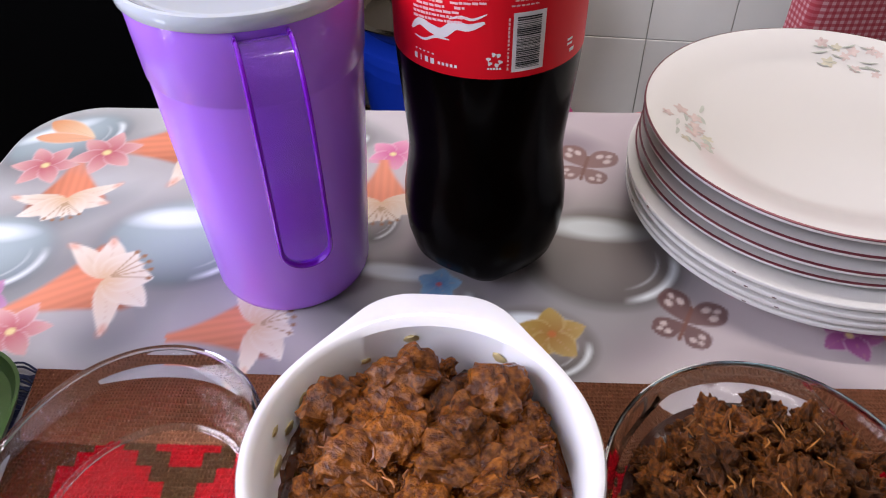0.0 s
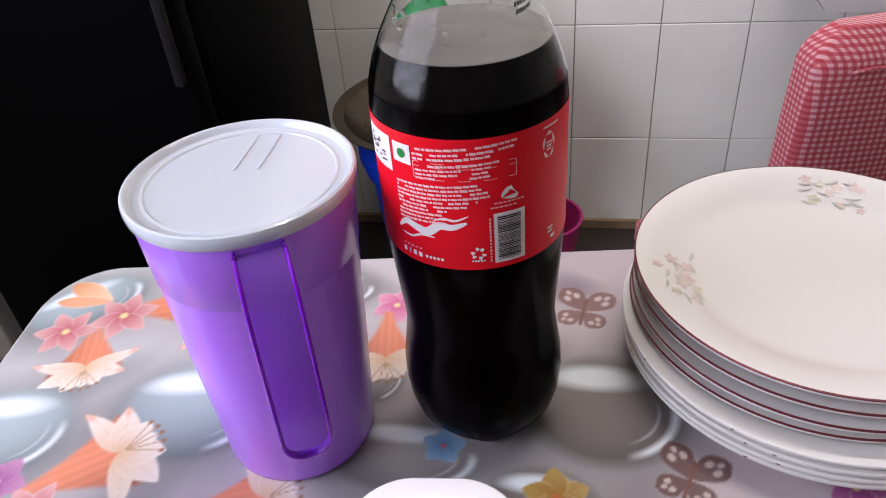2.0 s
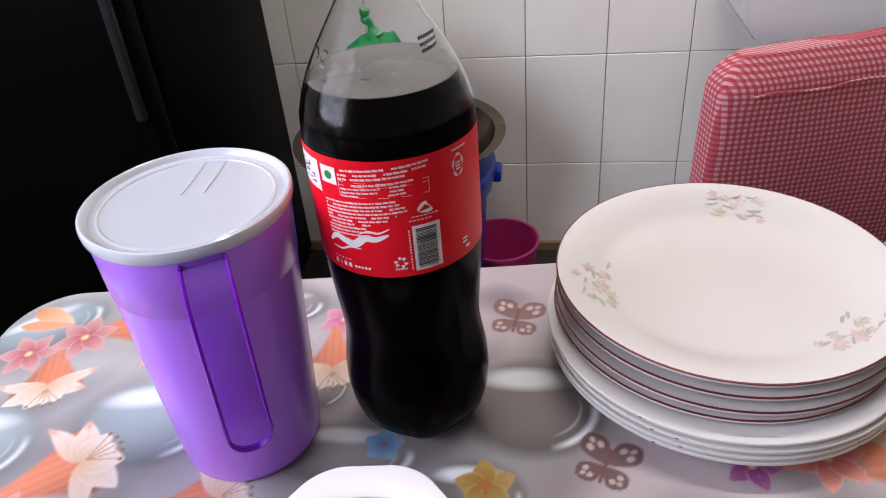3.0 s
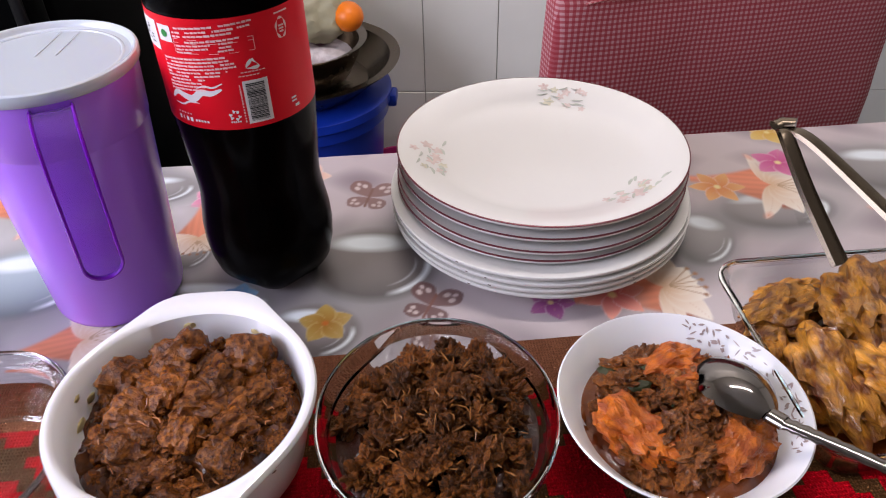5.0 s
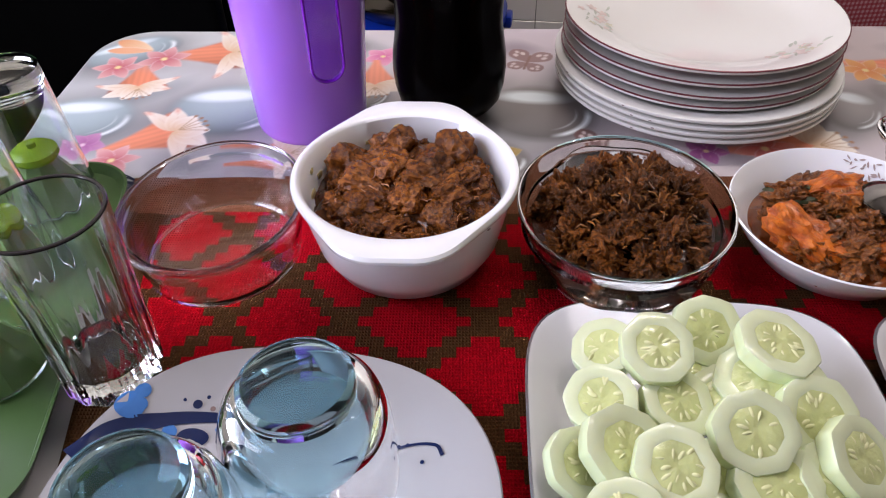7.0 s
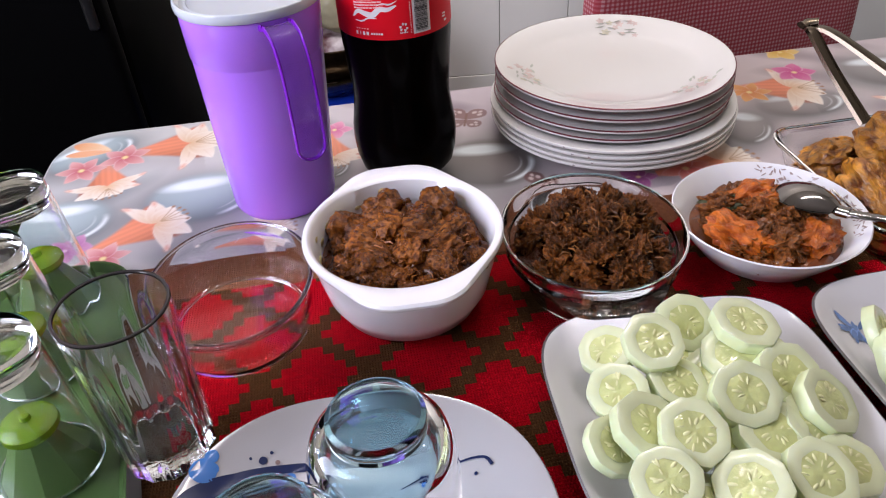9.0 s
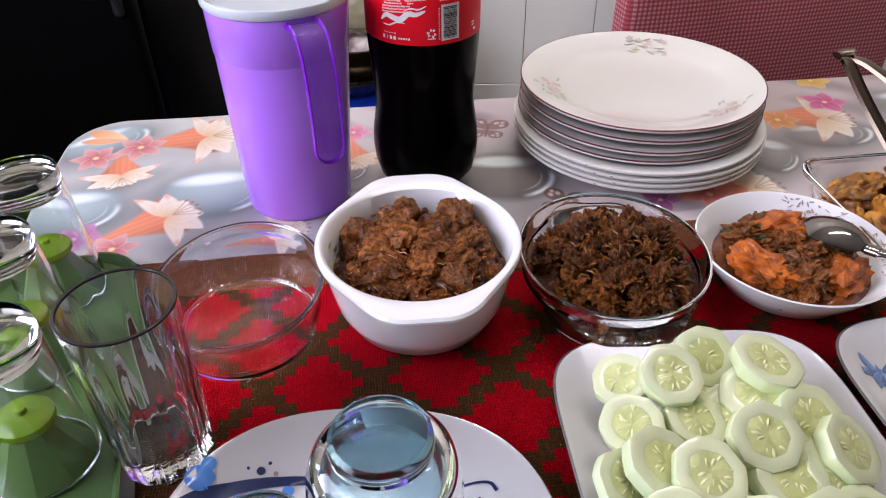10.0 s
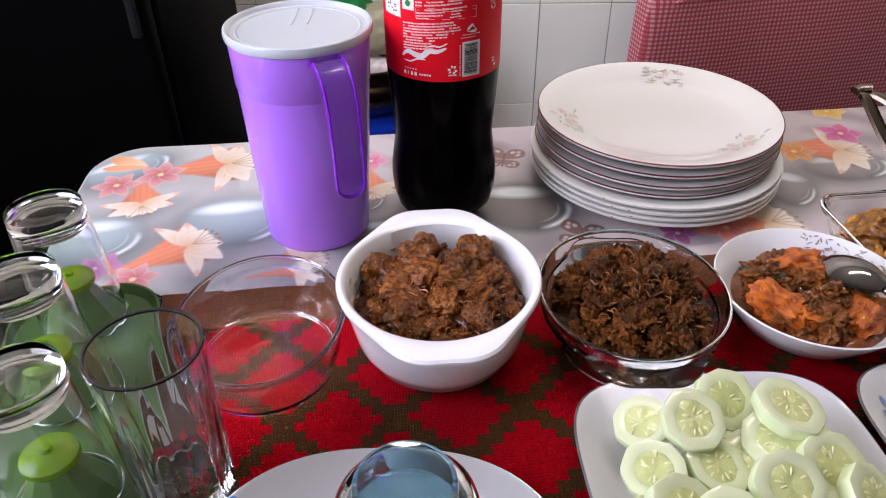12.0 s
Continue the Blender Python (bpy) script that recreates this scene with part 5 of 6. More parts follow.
def slice_mesh_set(seed):
    """One cucumber slice: peeled eight-sided edge, moist face, core and seeds."""
    rnd = random.Random(seed)
    n, R, h = 48, 0.0206 + 0.0009 * seed, 0.0042 + 0.0003 * seed
    rad = []
    sides = rnd.choice((8, 9, 10))
    for i in range(n):
        t = 2 * math.pi * i / n
        loc = (t * sides / (2 * math.pi)) % 1 - 0.5
        rad.append(R * (0.30 + 0.68 * 0.945 / math.cos(loc * 2 * math.pi / sides)) * (1 + 0.03 * math.sin(2 * t + seed) + 0.012 * math.sin(5 * t + 2 * seed)))

    def ring(s, z):
        return [(rad[i] * s * math.cos(2 * math.pi * i / n), rad[i] * s * math.sin(2 * math.pi * i / n), z) for i in range(n)]
    side = loft([ring(0.97, -h), ring(1.0, -h * 0.8), ring(1.0, h * 0.75), ring(0.985, h * 0.95)], True, False)
    face = loft([ring(0.985, h * 0.95), ring(0.965, h), ring(0.66, h), ring(0.60, h - 0.0003)], False, False)
    core = loft([ring(0.605, h - 0.0003), ring(0.50, h - 0.0001), ring(0.30, h + 0.0002), ring(0.12, h - 0.0002)], False, True)
    for v in core.verts:
        t = math.atan2(v.co.y, v.co.x)
        q = v.co.length_squared ** 0.5
        if q < 0.0125:
            v.co.z += 0.0005 * math.cos(3 * t + seed) * (q / 0.0125)
    pips = []
    for i in range(rnd.randrange(9, 14)):
        t = 2 * math.pi * i / 11 + rnd.uniform(-0.25, 0.25)
        q = rnd.uniform(0.0048, 0.0105)
        ln, wd = rnd.uniform(0.0024, 0.0034), rnd.uniform(0.0009, 0.0013)
        a = t + rnd.uniform(-0.4, 0.4)
        c = (q * math.cos(t), q * math.sin(t), h + 0.0002)
        seeds = bmesh.new()
        pips.append(seeds)
        top = seeds.verts.new((c[0], c[1], c[2] + 0.0008))
        rim = [seeds.verts.new((c[0] + ln * math.cos(b) * math.cos(a) - wd * math.sin(b) * math.sin(a), c[1] + ln * math.cos(b) * math.sin(a) + wd * math.sin(b) * math.cos(a), c[2] - 0.0003)) for b in (2 * math.pi * j / 10 for j in range(10))]
        for j in range(10):
            seeds.faces.new((top, rim[j], rim[(j + 1) % 10]))
    return side, face, core, pips


def build_slices():
    kinds = []
    for s in range(5):
        root = thing("cucumber_slice", pose(0, 0, -5), "peeled pale green cucumber slice with seeds, heaped on the plate", "cucumber slice", "cucumber slices")
        side, face, core, pips = slice_mesh_set(s)
        part("edge", side, M_cuc_side, root, "pale green peeled edge")
        part("flesh", face, M_cuc, root)
        part("core", core, M_core, root, "wet yellow-green core")
        for pip in pips:
            part("seed", pip, M_seed, root)
        kinds.append(root)
    spots = ((0.228, -0.294, 0.790, 12, -20), (0.253, -0.310, 0.812, 26, 6), (0.286, -0.279, 0.797, 40, 10), (0.318, -0.300, 0.812, 4, 12), (0.309, -0.316, 0.801, 18, -16), (0.224, -0.340, 0.800, 28, -14),
             (0.264, -0.334, 0.797, 14, 18), (0.292, -0.326, 0.793, 10, -12), (0.334, -0.337, 0.800, 30, 16), (0.235, -0.370, 0.801, 16, 26), (0.214, -0.374, 0.791, 22, 34), (0.256, -0.384, 0.811, 26, 4),
             (0.296, -0.359, 0.811, 32, 8), (0.350, -0.358, 0.797, 20, 40), (0.306, -0.380, 0.799, 16, 14), (0.233, -0.411, 0.806, 26, -4), (0.319, -0.413, 0.803, 24, 10), (0.279, -0.418, 0.804, 10, -22),
             (0.256, -0.424, 0.793, 8, 10), (0.338, -0.372, 0.791, 12, 30), (0.283, -0.372, 0.792, 6, -8), (0.302, -0.432, 0.794, 12, 4), (0.270, -0.300, 0.787, 4, 8), (0.330, -0.306, 0.789, 8, 16), (0.250, -0.350, 0.785, 4, 0), (0.318, -0.350, 0.785, 0, 6), (0.345, -0.400, 0.789, 10, 14))
    rnd = random.Random(14)
    for i, (x, y, z, tx, ty) in enumerate(spots):
        m = Matrix.Translation((x + 0.0135, y - 0.003, z + 0.002)) @ Euler((radians(tx * 0.7), radians(ty * 0.75), 0)).to_matrix().to_4x4() @ Matrix.Rotation(rnd.uniform(0, 6.28), 4, "Z")
        if i < 5:
            kinds[i].matrix_world = m
        else:
            copy_thing(kinds[i % 5], m)
    for x, y, z, tx, ty in ((0.408, -0.300, 0.795, 20, 50), (0.410, -0.322, 0.792, 30, 40), (0.430, -0.330, 0.797, 40, 10), (0.440, -0.300, 0.790, 10, 10)):
        ob = copy_thing(kinds[rnd.randrange(5)], Matrix.Translation((x + 0.022, y - 0.003, z)) @ Euler((radians(tx), radians(ty), 0)).to_matrix().to_4x4())


build_slices()


# ---- oval plate with upturned glass cups ----
OZ = Z + 0.0038
oval = thing("patterned_plate", pose(0.070, -0.426, OZ), "large white plate with blue splash pattern, on the runner", "plate")
OS = superellipse(2.5)
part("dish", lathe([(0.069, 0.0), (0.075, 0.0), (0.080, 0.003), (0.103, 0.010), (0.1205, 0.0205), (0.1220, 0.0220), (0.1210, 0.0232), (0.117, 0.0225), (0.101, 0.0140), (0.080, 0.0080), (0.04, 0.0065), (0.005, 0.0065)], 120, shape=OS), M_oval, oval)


def oval_z(x, y):
    r = math.hypot(x, y) / OS(math.atan2(y, x))
    return float(np.interp(r, (0.04, 0.080, 0.101, 0.117), (0.0065, 0.0080, 0.0140, 0.0225))) + 0.0008


def blob(cx, cy, r, mt, name="spot", sx=1.0, turn=0.0):
    bm = bmesh.new()
    c = bm.verts.new((cx, cy, oval_z(cx, cy)))
    ring = []
    for i in range(28):
        t = 2 * math.pi * i / 28
        px, py = r * sx * math.cos(t), r * math.sin(t)
        x, y = cx + px * math.cos(turn) - py * math.sin(turn), cy + px * math.sin(turn) + py * math.cos(turn)
        ring.append(bm.verts.new((x, y, oval_z(x, y))))
    for i in range(28):
        bm.faces.new((c, ring[i], ring[(i + 1) % 28]))
    part(name, bm, mt, oval)


def sweep(pts, widths, mt, name="brush_stroke"):
    P = curve_points([(x, y, 0) for x, y in pts], 10)
    bm = bmesh.new()
    prev = None
    for i, p in enumerate(P):
        d = (P[min(i + 1, len(P) - 1)] - P[max(i - 1, 0)]).normalized()
        w = float(np.interp(i / (len(P) - 1), np.linspace(0, 1, len(widths)), widths))
        row = [bm.verts.new((q.x, q.y, oval_z(q.x, q.y))) for q in (p + Vector((-d.y, d.x, 0)) * w * e for e in (1, 0.5, 0, -0.5, -1))]
        if prev:
            for j in range(4):
                bm.faces.new((prev[j], prev[j + 1], row[j + 1], row[j]))
        prev = row
    part(name, bm, mt, oval)


ox, oy = 0.063, -0.430
for x, y, r, mt in ((-0.0385, -0.362, 0.0085, M_skyglaze), (-0.0345, -0.352, 0.0046, M_skyglaze), (-0.0330, -0.3600, 0.0038, M_skyglaze), (-0.003, -0.3515, 0.0028, M_navy), (0.002, -0.346, 0.0012, M_navy), (-0.011, -0.3505, 0.0010, M_navy),
                    (0.0065, -0.3525, 0.0016, M_greydecal), (-0.013, -0.371, 0.0042, M_skyglaze), (0.0155, -0.3635, 0.0038, M_skyglaze), (0.104, -0.380, 0.0042, M_skyglaze), (0.126, -0.362, 0.0010, M_navy), (0.121, -0.363, 0.0010, M_navy), (0.136, -0.372, 0.0012, M_navy), (0.10, -0.372, 0.001, M_navy)):
    blob(x - ox, y - oy, r, mt)
blob(0.001 - ox, -0.372 - oy, 0.0062, M_navy, "ink_drop", 1.5, 0.1)
sweep([(-0.052 - ox, -0.402 - oy), (-0.038 - ox, -0.378 - oy), (-0.016 - ox, -0.364 - oy), (0.012 - ox, -0.357 - oy), (0.045 - ox, -0.356 - oy)], (0.0095, 0.0065, 0.0042, 0.0030, 0.0034), M_navy)
sweep([(0.088 - ox, -0.381 - oy), (0.108 - ox, -0.369 - oy), (0.128 - ox, -0.362 - oy), (0.142 - ox, -0.362 - oy), (0.147 - ox, -0.368 - oy)], (0.0004, 0.0010, 0.0007, 0.0010, 0.0012), M_navy)
sweep([(0.100 - ox, -0.378 - oy), (0.107 - ox, -0.370 - oy), (0.110 - ox, -0.362 - oy)], (0.0016, 0.0008, 0.0004), M_navy)


def cup(m):
    """A small thick glass bowl standing upside down."""
    c = thing("glass_cup", m, "small thick bluish glass bowl turned upside down on the plate", "glass bowl", "upturned glass bowls")
    prof = [(0.0460, 0.0), (0.0468, 0.0015), (0.0472, 0.012), (0.0470, 0.032), (0.0455, 0.047), (0.0415, 0.0590), (0.0355, 0.0650), (0.0290, 0.0664), (0.012, 0.0668), (0.003, 0.0668)]
    inner = [(0.004, 0.0615), (0.015, 0.0612), (0.029, 0.0580), (0.0385, 0.0490), (0.0425, 0.034), (0.0432, 0.015), (0.0436, 0.0012)]
    part("bowl", lathe(prof[::-1] + [(0.0445, -0.0003)] + inner[::-1], 80), M_blueglass, c)
    foot = [(0.0285, 0.0676), (0.0300, 0.0684), (0.0303, 0.0715), (0.0295, 0.0755), (0.0265, 0.0775), (0.015, 0.0762), (0.004, 0.0757)]
    part("foot", lathe([(0.004, 0.0673)] + foot, 80), M_blueglass, c, "thick round blue glass foot")
    return c


CUP = Matrix.Diagonal((0.965, 0.965, 1.13, 1))
first = cup(pose(0.0875, -0.3847, OZ + 0.0085) @ CUP)
copy_thing(first, pose(0.0350, -0.4520, OZ + 0.0070) @ CUP)
copy_thing(first, pose(0.1190, -0.4750, OZ + 0.0070) @ CUP)


# ---- glass lid, tumbler ----
def oval_ring(rx, ry, z, k=96):
    return [(rx * math.cos(a), ry * math.sin(a), z) for a in (2 * math.pi * i / k for i in range(k))]


def oval_bead(rx, ry, z, r, k=96):
    """A rounded bead of glass round an oval."""
    return loft([oval_ring(rx + r * math.cos(b), ry + r * math.cos(b), z + r * math.sin(b), k) for b in (2 * math.pi * j / 10 for j in range(10))], loop=True)


lid = thing("oval_glass_dish", pose(-0.0365, -0.1990, Z + 0.0036, 0, 0, 2) @ Matrix.Diagonal((1.06, 1.0, 1.0, 1)), "empty oval clear glass dish on the runner", "glass dish")
DISH = [(0.030, 0.030, 0.0), (0.048, 0.053, 0.0), (0.0525, 0.059, 0.001), (0.0545, 0.062, 0.004), (0.0575, 0.066, 0.022), (0.0585, 0.068, 0.036), (0.0600, 0.072, 0.0435), (0.0618, 0.0765, 0.0465), (0.0624, 0.0785, 0.0490), (0.0616, 0.0780, 0.0505),
        (0.0600, 0.0760, 0.0500), (0.0575, 0.0690, 0.0465), (0.0558, 0.0650, 0.036), (0.0545, 0.0630, 0.022), (0.0515, 0.0585, 0.008), (0.046, 0.051, 0.0050), (0.01, 0.011, 0.0046)]
part("dish", loft([oval_ring(*r) for r in DISH]), M_thin, lid)
part("rim", oval_bead(0.0612, 0.0775, 0.0500, 0.0016), M_glass, lid, "thick rounded glass rim")
part("foot_ring", oval_bead(0.0520, 0.0585, 0.0020, 0.0018), M_glass, lid, "raised glass foot ring")


def tumbler(m, label, group, h, r0, r1, flutes, rim_mt=None):
    """A drinking glass, standing; r0 foot, r1 lip."""
    t = thing("drinking_glass", m, label, "drinking glass", group)
    k = 96

    def flute(z):
        amp = 0.06 * max(0.0, 1 - max(0, z / h - 0.55) * 3) if flutes else 0
        return lambda a: 1 - amp * abs(math.sin(a * flutes / 2)) ** 0.7
    out = [(r0 * 0.90, 0.0), (r0 * 0.99, 0.0012), (r0, 0.004)] + [(r0 + (r1 - r0) * s, 0.004 + (h - 0.004) * s) for s in (0.1, 0.25, 0.4, 0.55, 0.7, 0.85, 1.0)]
    inn = [(r - 0.0022, z) for r, z in reversed(out[3:])] + [(r0 - 0.0030, 0.021), (r0 * 0.6, 0.0175), (r0 * 0.1, 0.0170)]
    rings = [circle(r, z, k, shape=flute(z)) for r, z in out] + [circle(r, z, k) for r, z in inn]
    part("glass", loft(rings), M_glass, t).visible_shadow = True
    if rim_mt:
        ring = [(r1 - 0.0011 + 0.0011 * math.cos(b), h + 0.0009 + 0.0009 * math.sin(b)) for b in (2 * math.pi * j / 8 for j in range(8))]
        part("lip", lathe(ring, k, loop=True), rim_mt, t, "rounded glinting lip")
    return t


M_lip = mat("smoky_lip", (0.035, 0.03, 0.03), 0.1, vary=0.1)
tumbler(pose(-0.0670, -0.3191, Z + 0.004, 0, 0, 5), "clear fluted glass tumbler standing on the runner", "", 0.130, 0.0315, 0.0345, 14, M_lip)

# ---- green stand with upturned glasses ----
stand = thing("glass_stand", pose(-0.170, -0.285, Z + 0.0042, 0, 0, 15), "lime green plastic stand for drying drinking glasses", "glass stand")
tray_rows = [(-0.006, 0.0, 0.02), (0.0, 0.002, 0.024), (0.004, 0.010, 0.026), (0.0045, 0.0115, 0.026), (0.0025, 0.0115, 0.025), (-0.002, 0.0045, 0.022)]
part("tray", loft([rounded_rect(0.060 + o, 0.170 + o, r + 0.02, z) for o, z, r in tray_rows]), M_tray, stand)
GLASSES = ((-0.2055, -0.150), (-0.1880, -0.236), (-0.1440, -0.330))
inv = stand.matrix_world.inverted()
for gx, gy in GLASSES:
    p = inv @ Vector((gx, gy, Z))
    knob = lathe([(0.004, 0.040), (0.0165, 0.0415), (0.0185, 0.0445), (0.0180, 0.0485), (0.0140, 0.0515), (0.0035, 0.0520), (0.0032, 0.0555), (0.001, 0.0562)], 40)
    part("peg_knob", knob, M_stand, stand, "shiny lime peg top", at=Matrix.Translation((p.x, p.y, 0)))
    # a flared skirt of flat panels under each peg
    skirt = lathe([(0.0335, 0.004), (0.0300, 0.010), (0.0215, 0.026), (0.0130, 0.042), (0.0115, 0.042), (0.0195, 0.026), (0.0315, 0.004)], 9, loop=True)
    part("peg_skirt", skirt, M_leaf, stand, "pale green faceted skirt", smooth=False, at=Matrix.Translation((p.x, p.y, 0)) @ Matrix.Rotation(radians(25 * len(stand.children)), 4, "Z"))
for i, (gx, gy) in enumerate(GLASSES):
    tumbler(pose(gx, gy, Z + 0.124, 180, 0, 20 * i), "clear glass tumbler upside down on the green stand", "upturned tumblers", 0.112, 0.0285, 0.0355, 0, M_aqua)

# ---- tassels of the runner ----
rnd = random.Random(17)
strands = bmesh.new()
for i in range(34):
    s = i / 33
    base = Vector((0.132 + 0.18 * s * 0.02, -0.303 - s * 0.05, Z + 0.002))
    tip = base + Vector((-rnd.uniform(0.014, 0.030), rnd.uniform(-0.006, 0.008), -0.0005))
    t = tube(curve_points([tuple(base), tuple(base.lerp(tip, 0.5) + Vector((0, rnd.uniform(-0.003, 0.003), 0.0015))), tuple(tip)], 3), 0.0007, 5)
    me = bpy.data.meshes.new("tmp")
    t.to_mesh(me), t.free()
    strands.from_mesh(me)
    bpy.data.meshes.remove(me)
tagged(part("tassel_fringe", strands, M_tassel, runner, "navy blue thread fringe"), kind="stuff")


# ---- chair in its gingham cover ----
def build_chair():
    ch = thing("covered_chair", Matrix.Translation((0.372, 0.367, FLOOR)) @ Matrix.Rotation(TA + radians(7.5), 4, "Z"), "dining chair under a red and white gingham cover", "chair")
    W, T, top, low = 0.455, 0.055, 0.908 - FLOOR, 0.40
    nu, nv = 60, 60
    bm = bmesh.new()
    k = []
    for j in range(nv + 1):
        z = low + (top - low) * j / nv
        row = []
        s = j / nv
        shrink = 0.0 if s < 0.93 else 0.024 * ((s - 0.93) / 0.07) ** 2
        for i in range(nu):
            t = 2 * math.pi * i / nu
            se = superellipse(7)(t)
            x, y = (W / 2 - shrink) * math.cos(t) * se, (T / 2 - shrink * 0.75) * math.sin(t) * se
            flare = 0.016 * (1 - s)
            x *= 1 + flare / W * 2
            wr = 0.0035 * noise.noise(Vector((x * 9, z * 7, 1.0))) + 0.0022 * noise.noise(Vector((x * 22, z * 16, 4.0)))
            zz = z + 0.014 * (x / W + 0.5) * s + (0.004 * noise.noise(Vector((x * 14, y * 20, 9.0))) if s > 0.9 else 0)
            row.append((x + W / 2, y + wr * (1 if y < 0 else -1), zz))
        k.append(row)
    part("back_cover", loft(k, True, True), M_gingham, ch, "red and white checked cotton cover")
    part("top_seam", tube([(0.03 + 0.395 * i / 20, -T / 2 - 0.002 + 0.002 * noise.noise(Vector((i * 0.7, 0, 0))), top - 0.036 + 0.014 * i / 20 + 0.002 * math.sin(i * 1.3)) for i in range(21)], 0.0014, 6), M_gingham, ch)
    part("seat_cover", box(0.44, 0.40, 0.05, 0.012, 3, (W / 2, 0.22, 0.425)), M_gingham, ch)
    for x in (0.03, W - 0.03):
        for y in (0.02, 0.40):
            part("leg", box(0.035, 0.035, 0.41, 0.004, 2, (x, y, 0.205)), M_wood, ch)


build_chair()


# ---- fridge ----
def build_fridge():
    fr = thing("refrigerator", pose(-0.470, 0.74, FLOOR), "black glossy refrigerator beside the tiled wall", "refrigerator")
    H = 1.55
    part("cabinet", box(0.62, 0.56, H, 0.012, 3, (-0.31, 0.36, H / 2 + 0.02)), M_black, fr)
    part("lower_door", box(0.62, 0.055, 0.95, 0.016, 4, (-0.31, 0.045, 0.52)), M_black, fr)
    part("upper_door", box(0.62, 0.055, 0.53, 0.016, 4, (-0.31, 0.045, 1.28)), M_black, fr)
    part("gasket", box(0.585, 0.014, H - 0.05, 0.003, 2, (-0.31, 0.078, H / 2 + 0.03)), M_blackmatte, fr)
    part("handle", box(0.020, 0.016, 0.62, 0.006, 3, (-0.020, 0.012, 1.02)), mat("dark_grey_gloss", (0.010, 0.010, 0.011), 0.3, vary=0.1), fr, "dark grey strip handle")
    part("hinge", box(0.03, 0.04, 0.018, 0.003, 2, (-0.025, 0.05, 1.005)), M_oldsteel, fr)


build_fridge()


# ---- bucket, basins and fruit by the wall ----
BX, BY = -0.107, 1.13
bucket = thing("blue_bucket", pose(BX, BY, FLOOR), "blue plastic bucket with lid standing by the wall", "bucket")
hb = 0.395 - FLOOR
part("body", lathe([(0.150, 0.0), (0.155, 0.004), (0.186, hb - 0.055), (0.188, hb - 0.05), (0.181, hb - 0.05), (0.150, 0.01)], 72), M_blue, bucket)
part("lid", lathe([(0.186, hb - 0.062), (0.197, hb - 0.058), (0.199, hb - 0.035), (0.200, hb - 0.03), (0.206, hb - 0.026), (0.206, hb - 0.006), (0.198, hb), (0.12, hb + 0.002), (0.01, hb + 0.002)], 72), M_blue, bucket)
part("lug", box(0.022, 0.05, 0.03, 0.006, 2, (0.208, 0, hb - 0.03)), M_blue, bucket)
basin = thing("steel_basin", pose(BX - 0.010, BY, 0.402), "wide worn steel basin resting on the bucket", "basin")
part("pan", lathe([(0.14, 0.0), (0.165, 0.004), (0.205, 0.040), (0.217, 0.060), (0.240, 0.066), (0.241, 0.069), (0.217, 0.064), (0.204, 0.042), (0.162, 0.007), (0.02, 0.005)], 80), M_oldsteel, basin)
pot = thing("steel_bowl", pose(BX + 0.01, BY - 0.02, 0.425), "smaller steel bowl holding fruit, inside the basin", "bowl")
part("pan", lathe([(0.085, 0.0), (0.105, 0.012), (0.130, 0.060), (0.134, 0.085), (0.150, 0.092), (0.1505, 0.095), (0.132, 0.089), (0.127, 0.062), (0.10, 0.016), (0.01, 0.010)], 72), M_oldsteel, pot)
for nm, mt, x, y, z, s, lb, cat, sd in (("green_bag", M_bag, -0.035, -0.02, 0.628, (0.070, 0.06, 0.085), "knotted green plastic net bag of food", "bag", 3.1),
                                 ("clear_bag", M_bagclear, 0.055, -0.03, 0.580, (0.075, 0.062, 0.062), "cloudy plastic bag of food in the bowl", "bag", 5.2)):
    bm = lump(sd, 0.22, 1.6, 4)
    bmesh.ops.scale(bm, vec=s, verts=bm.verts)
    ob = part("sack", bm, mt, tagged(thing(nm, pose(BX + x, BY + y, z), lb, cat)))
    if nm == "green_bag":
        knot = tube(curve_points([(0, 0, 0.075), (-0.006, 0, 0.098), (-0.018, 0, 0.112), (-0.014, 0, 0.128)], 5), 0.01, 10, [0.022, 0.016, 0.012, 0.009, 0.008, 0.008, 0.009, 0.011, 0.012, 0.011, 0.010, 0.009, 0.010, 0.012, 0.013, 0.012])
        part("knot", knot, mt, ob.parent)
fruit = thing("orange", pose(BX + 0.128, BY - 0.05, 0.580), "bright round orange in the steel bowl", "orange")
bm = lump(2.0, 0.03, 2, 3)
bmesh.ops.scale(bm, vec=(0.034, 0.034, 0.032), verts=bm.verts)
part("peel", bm, M_orange, fruit)
bm = lump(7.7, 0.35, 1.5, 3)
bmesh.ops.scale(bm, vec=(0.10, 0.08, 0.035), verts=bm.verts)
packet = thing("dark_packet", pose(BX + 0.02, BY - 0.05, 0.49), "dark red food packet in the steel bowl", "packet")
part("wrapper", bm, mat("dark_wrapper", (0.10, 0.02, 0.03), 0.35, vary=0.5, scale=25, bump=0.5, dark=(0.5, 0.45, 0.45)), packet)
tub = thing("pink_tub", pose(0.098, 1.24, FLOOR), "small pink plastic tub on the floor by the wall", "tub")
part("body", lathe([(0.075, 0.0), (0.080, 0.004), (0.098, 0.098 - FLOOR), (0.102, 0.100 - FLOOR), (0.102, 0.106 - FLOOR), (0.095, 0.106 - FLOOR), (0.077, 0.01)], 56), M_pink, tub)

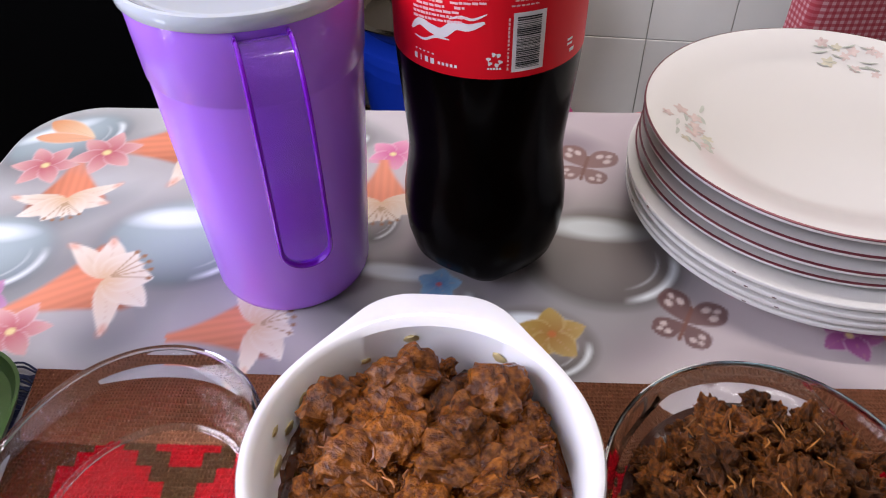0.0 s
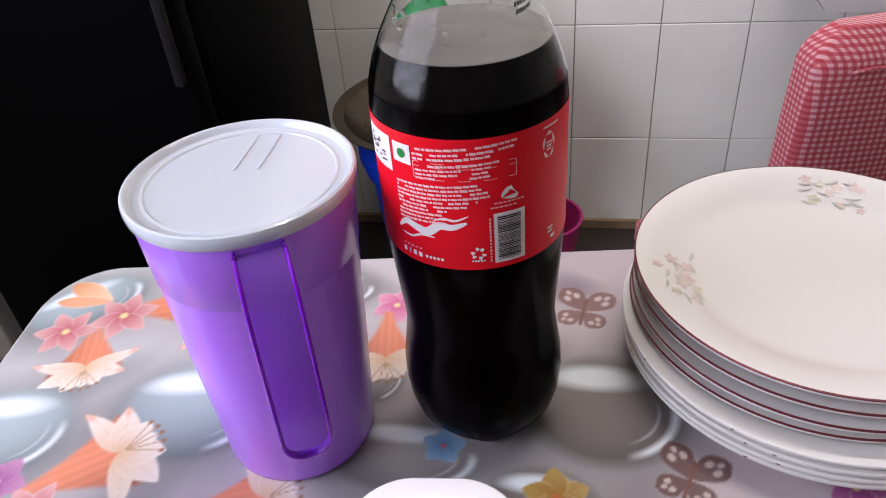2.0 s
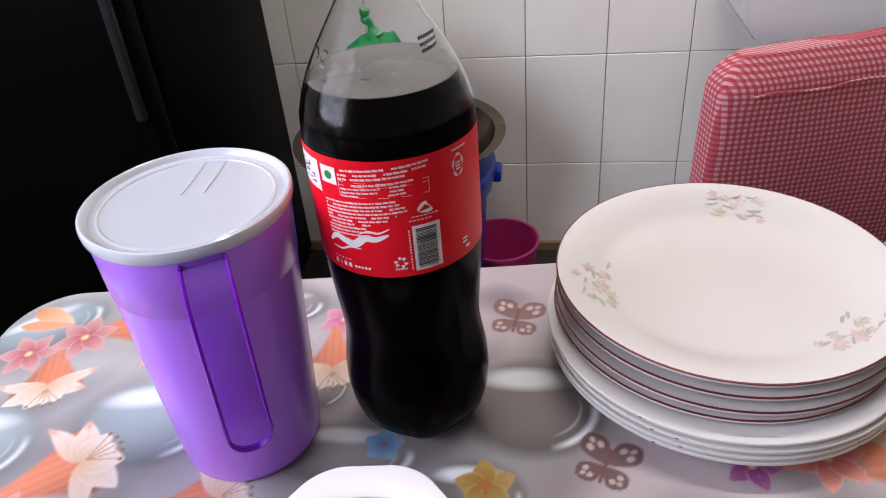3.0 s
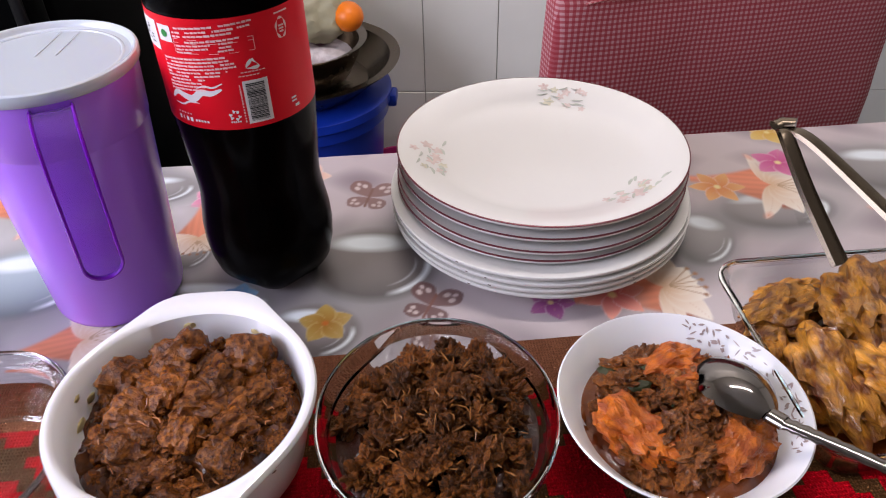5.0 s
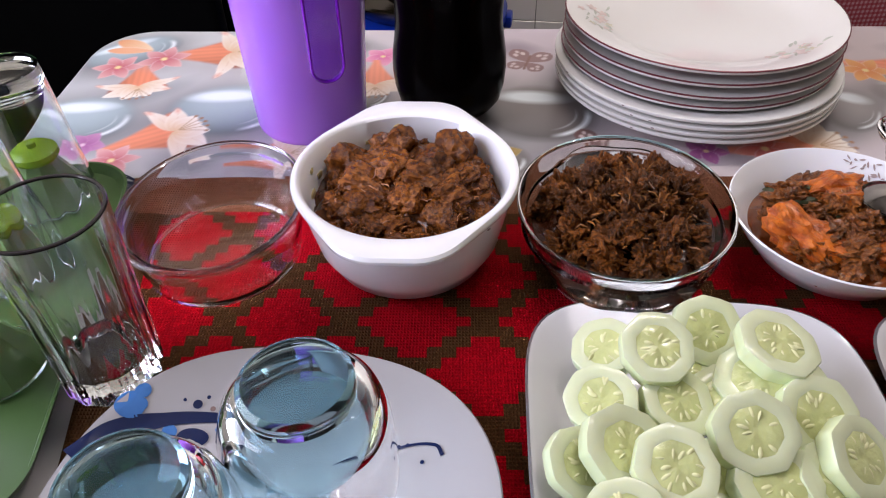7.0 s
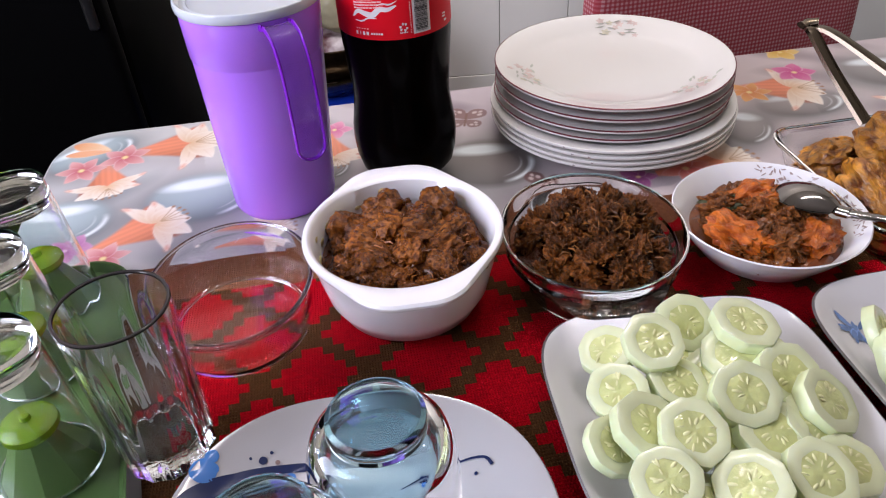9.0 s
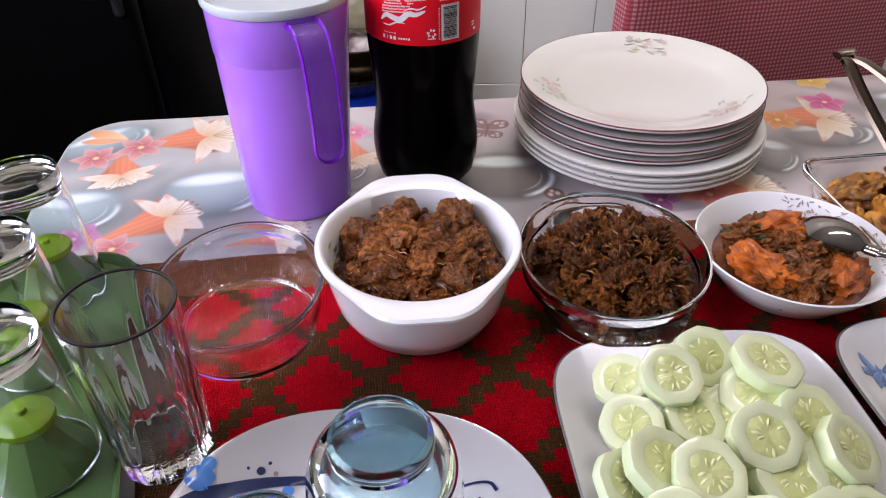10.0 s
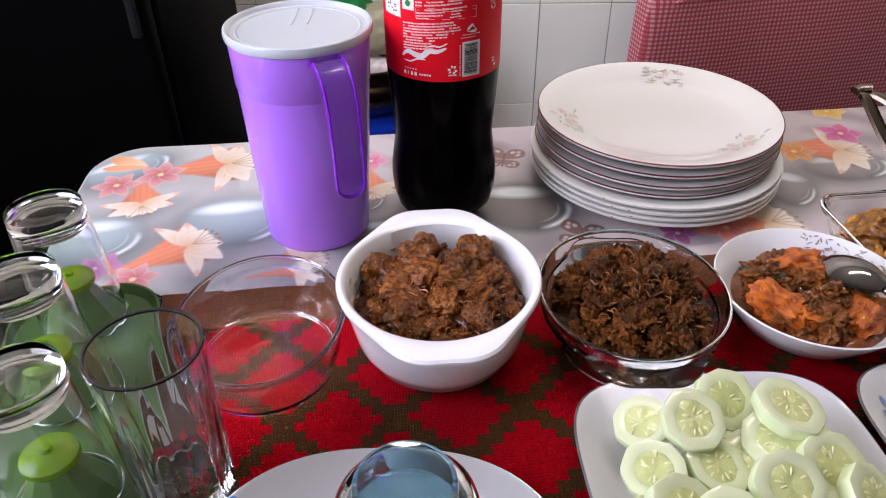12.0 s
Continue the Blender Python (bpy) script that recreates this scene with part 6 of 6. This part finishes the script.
# ---- wash basin on the wall ----
sink = thing("wash_basin", pose(0.64, WALL_Y, 0.0), "white ceramic wash basin fixed to the tiled wall", "sink")
rows = [(0.16, 0.07, 0.02, 0.642, 0.04), (0.285, 0.115, 0.02, 0.643, 0.015), (0.296, 0.124, 0.02, 0.648, 0.008), (0.330, 0.132, 0.02, 0.700, 0.0), (0.338, 0.136, 0.02, 0.830, 0.0), (0.340, 0.137, 0.02, 0.845, 0.0), (0.32, 0.12, 0.02, 0.848, 0.0), (0.27, 0.10, 0.02, 0.80, 0.0), (0.15, 0.06, 0.02, 0.68, 0.0)]
part("basin", loft([[(x + 0.285, y - 0.140 + dy, zz) for x, y, zz in rounded_rect(hx, hy, r, z)] for hx, hy, r, z, dy in rows]), M_sink, sink)

# ---- wall tiles ----
PW, PH, GAP = 0.1962, 0.297, 0.0022
tile_bm = box(PW - GAP, 0.008, PH - GAP, 0.0012, 1)
tile_ob = mesh_ob("wall_tile", tile_bm, M_tile, False)
tile_me = tile_ob.data
bpy.data.objects.remove(tile_ob)
rest = []
BACK_INV = pose(0.4, WALL_Y + 0.066, TOP / 2).inverted()
for i in range(-9, 11):
    for j in range(0, 10):
        x, z = 0.164 + PW * (i + 0.5), -0.054 + PH * (j + 0.5)
        if x < LEFT_X or x > RIGHT_X or z > TOP - 0.14:
            continue
        if -4 <= i <= 5 and j <= 4:
            ob = new("wall_tile", tile_me)
            ob.parent = back
            ob.matrix_local = BACK_INV @ Matrix.Translation((x, WALL_Y + 0.0025, z)) @ Euler((0.0, 0.0, (((i * 7 + j * 3) % 5) - 2) * 0.0006)).to_matrix().to_4x4()
        else:
            rest.append((x, z))
bm = bmesh.new()
for x, z in rest:
    bm.from_mesh(tile_me)
    bmesh.ops.translate(bm, vec=(x, WALL_Y + 0.0025, z), verts=bm.verts[-len(tile_me.vertices):])
ob = part("upper_tiles", bm, M_tile, back, smooth=False)
ob.matrix_local = BACK_INV
tagged(ob, kind="stuff")

# ---- tube light ----
tube_lamp = thing("tube_light", pose(0.45, 0.45, 2.64), "long white fluorescent tube light under the ceiling", "lamp")
part("housing", box(1.3, 0.05, 0.04, 0.004, 2, (0, 0, 0.04)), M_sink, tube_lamp)
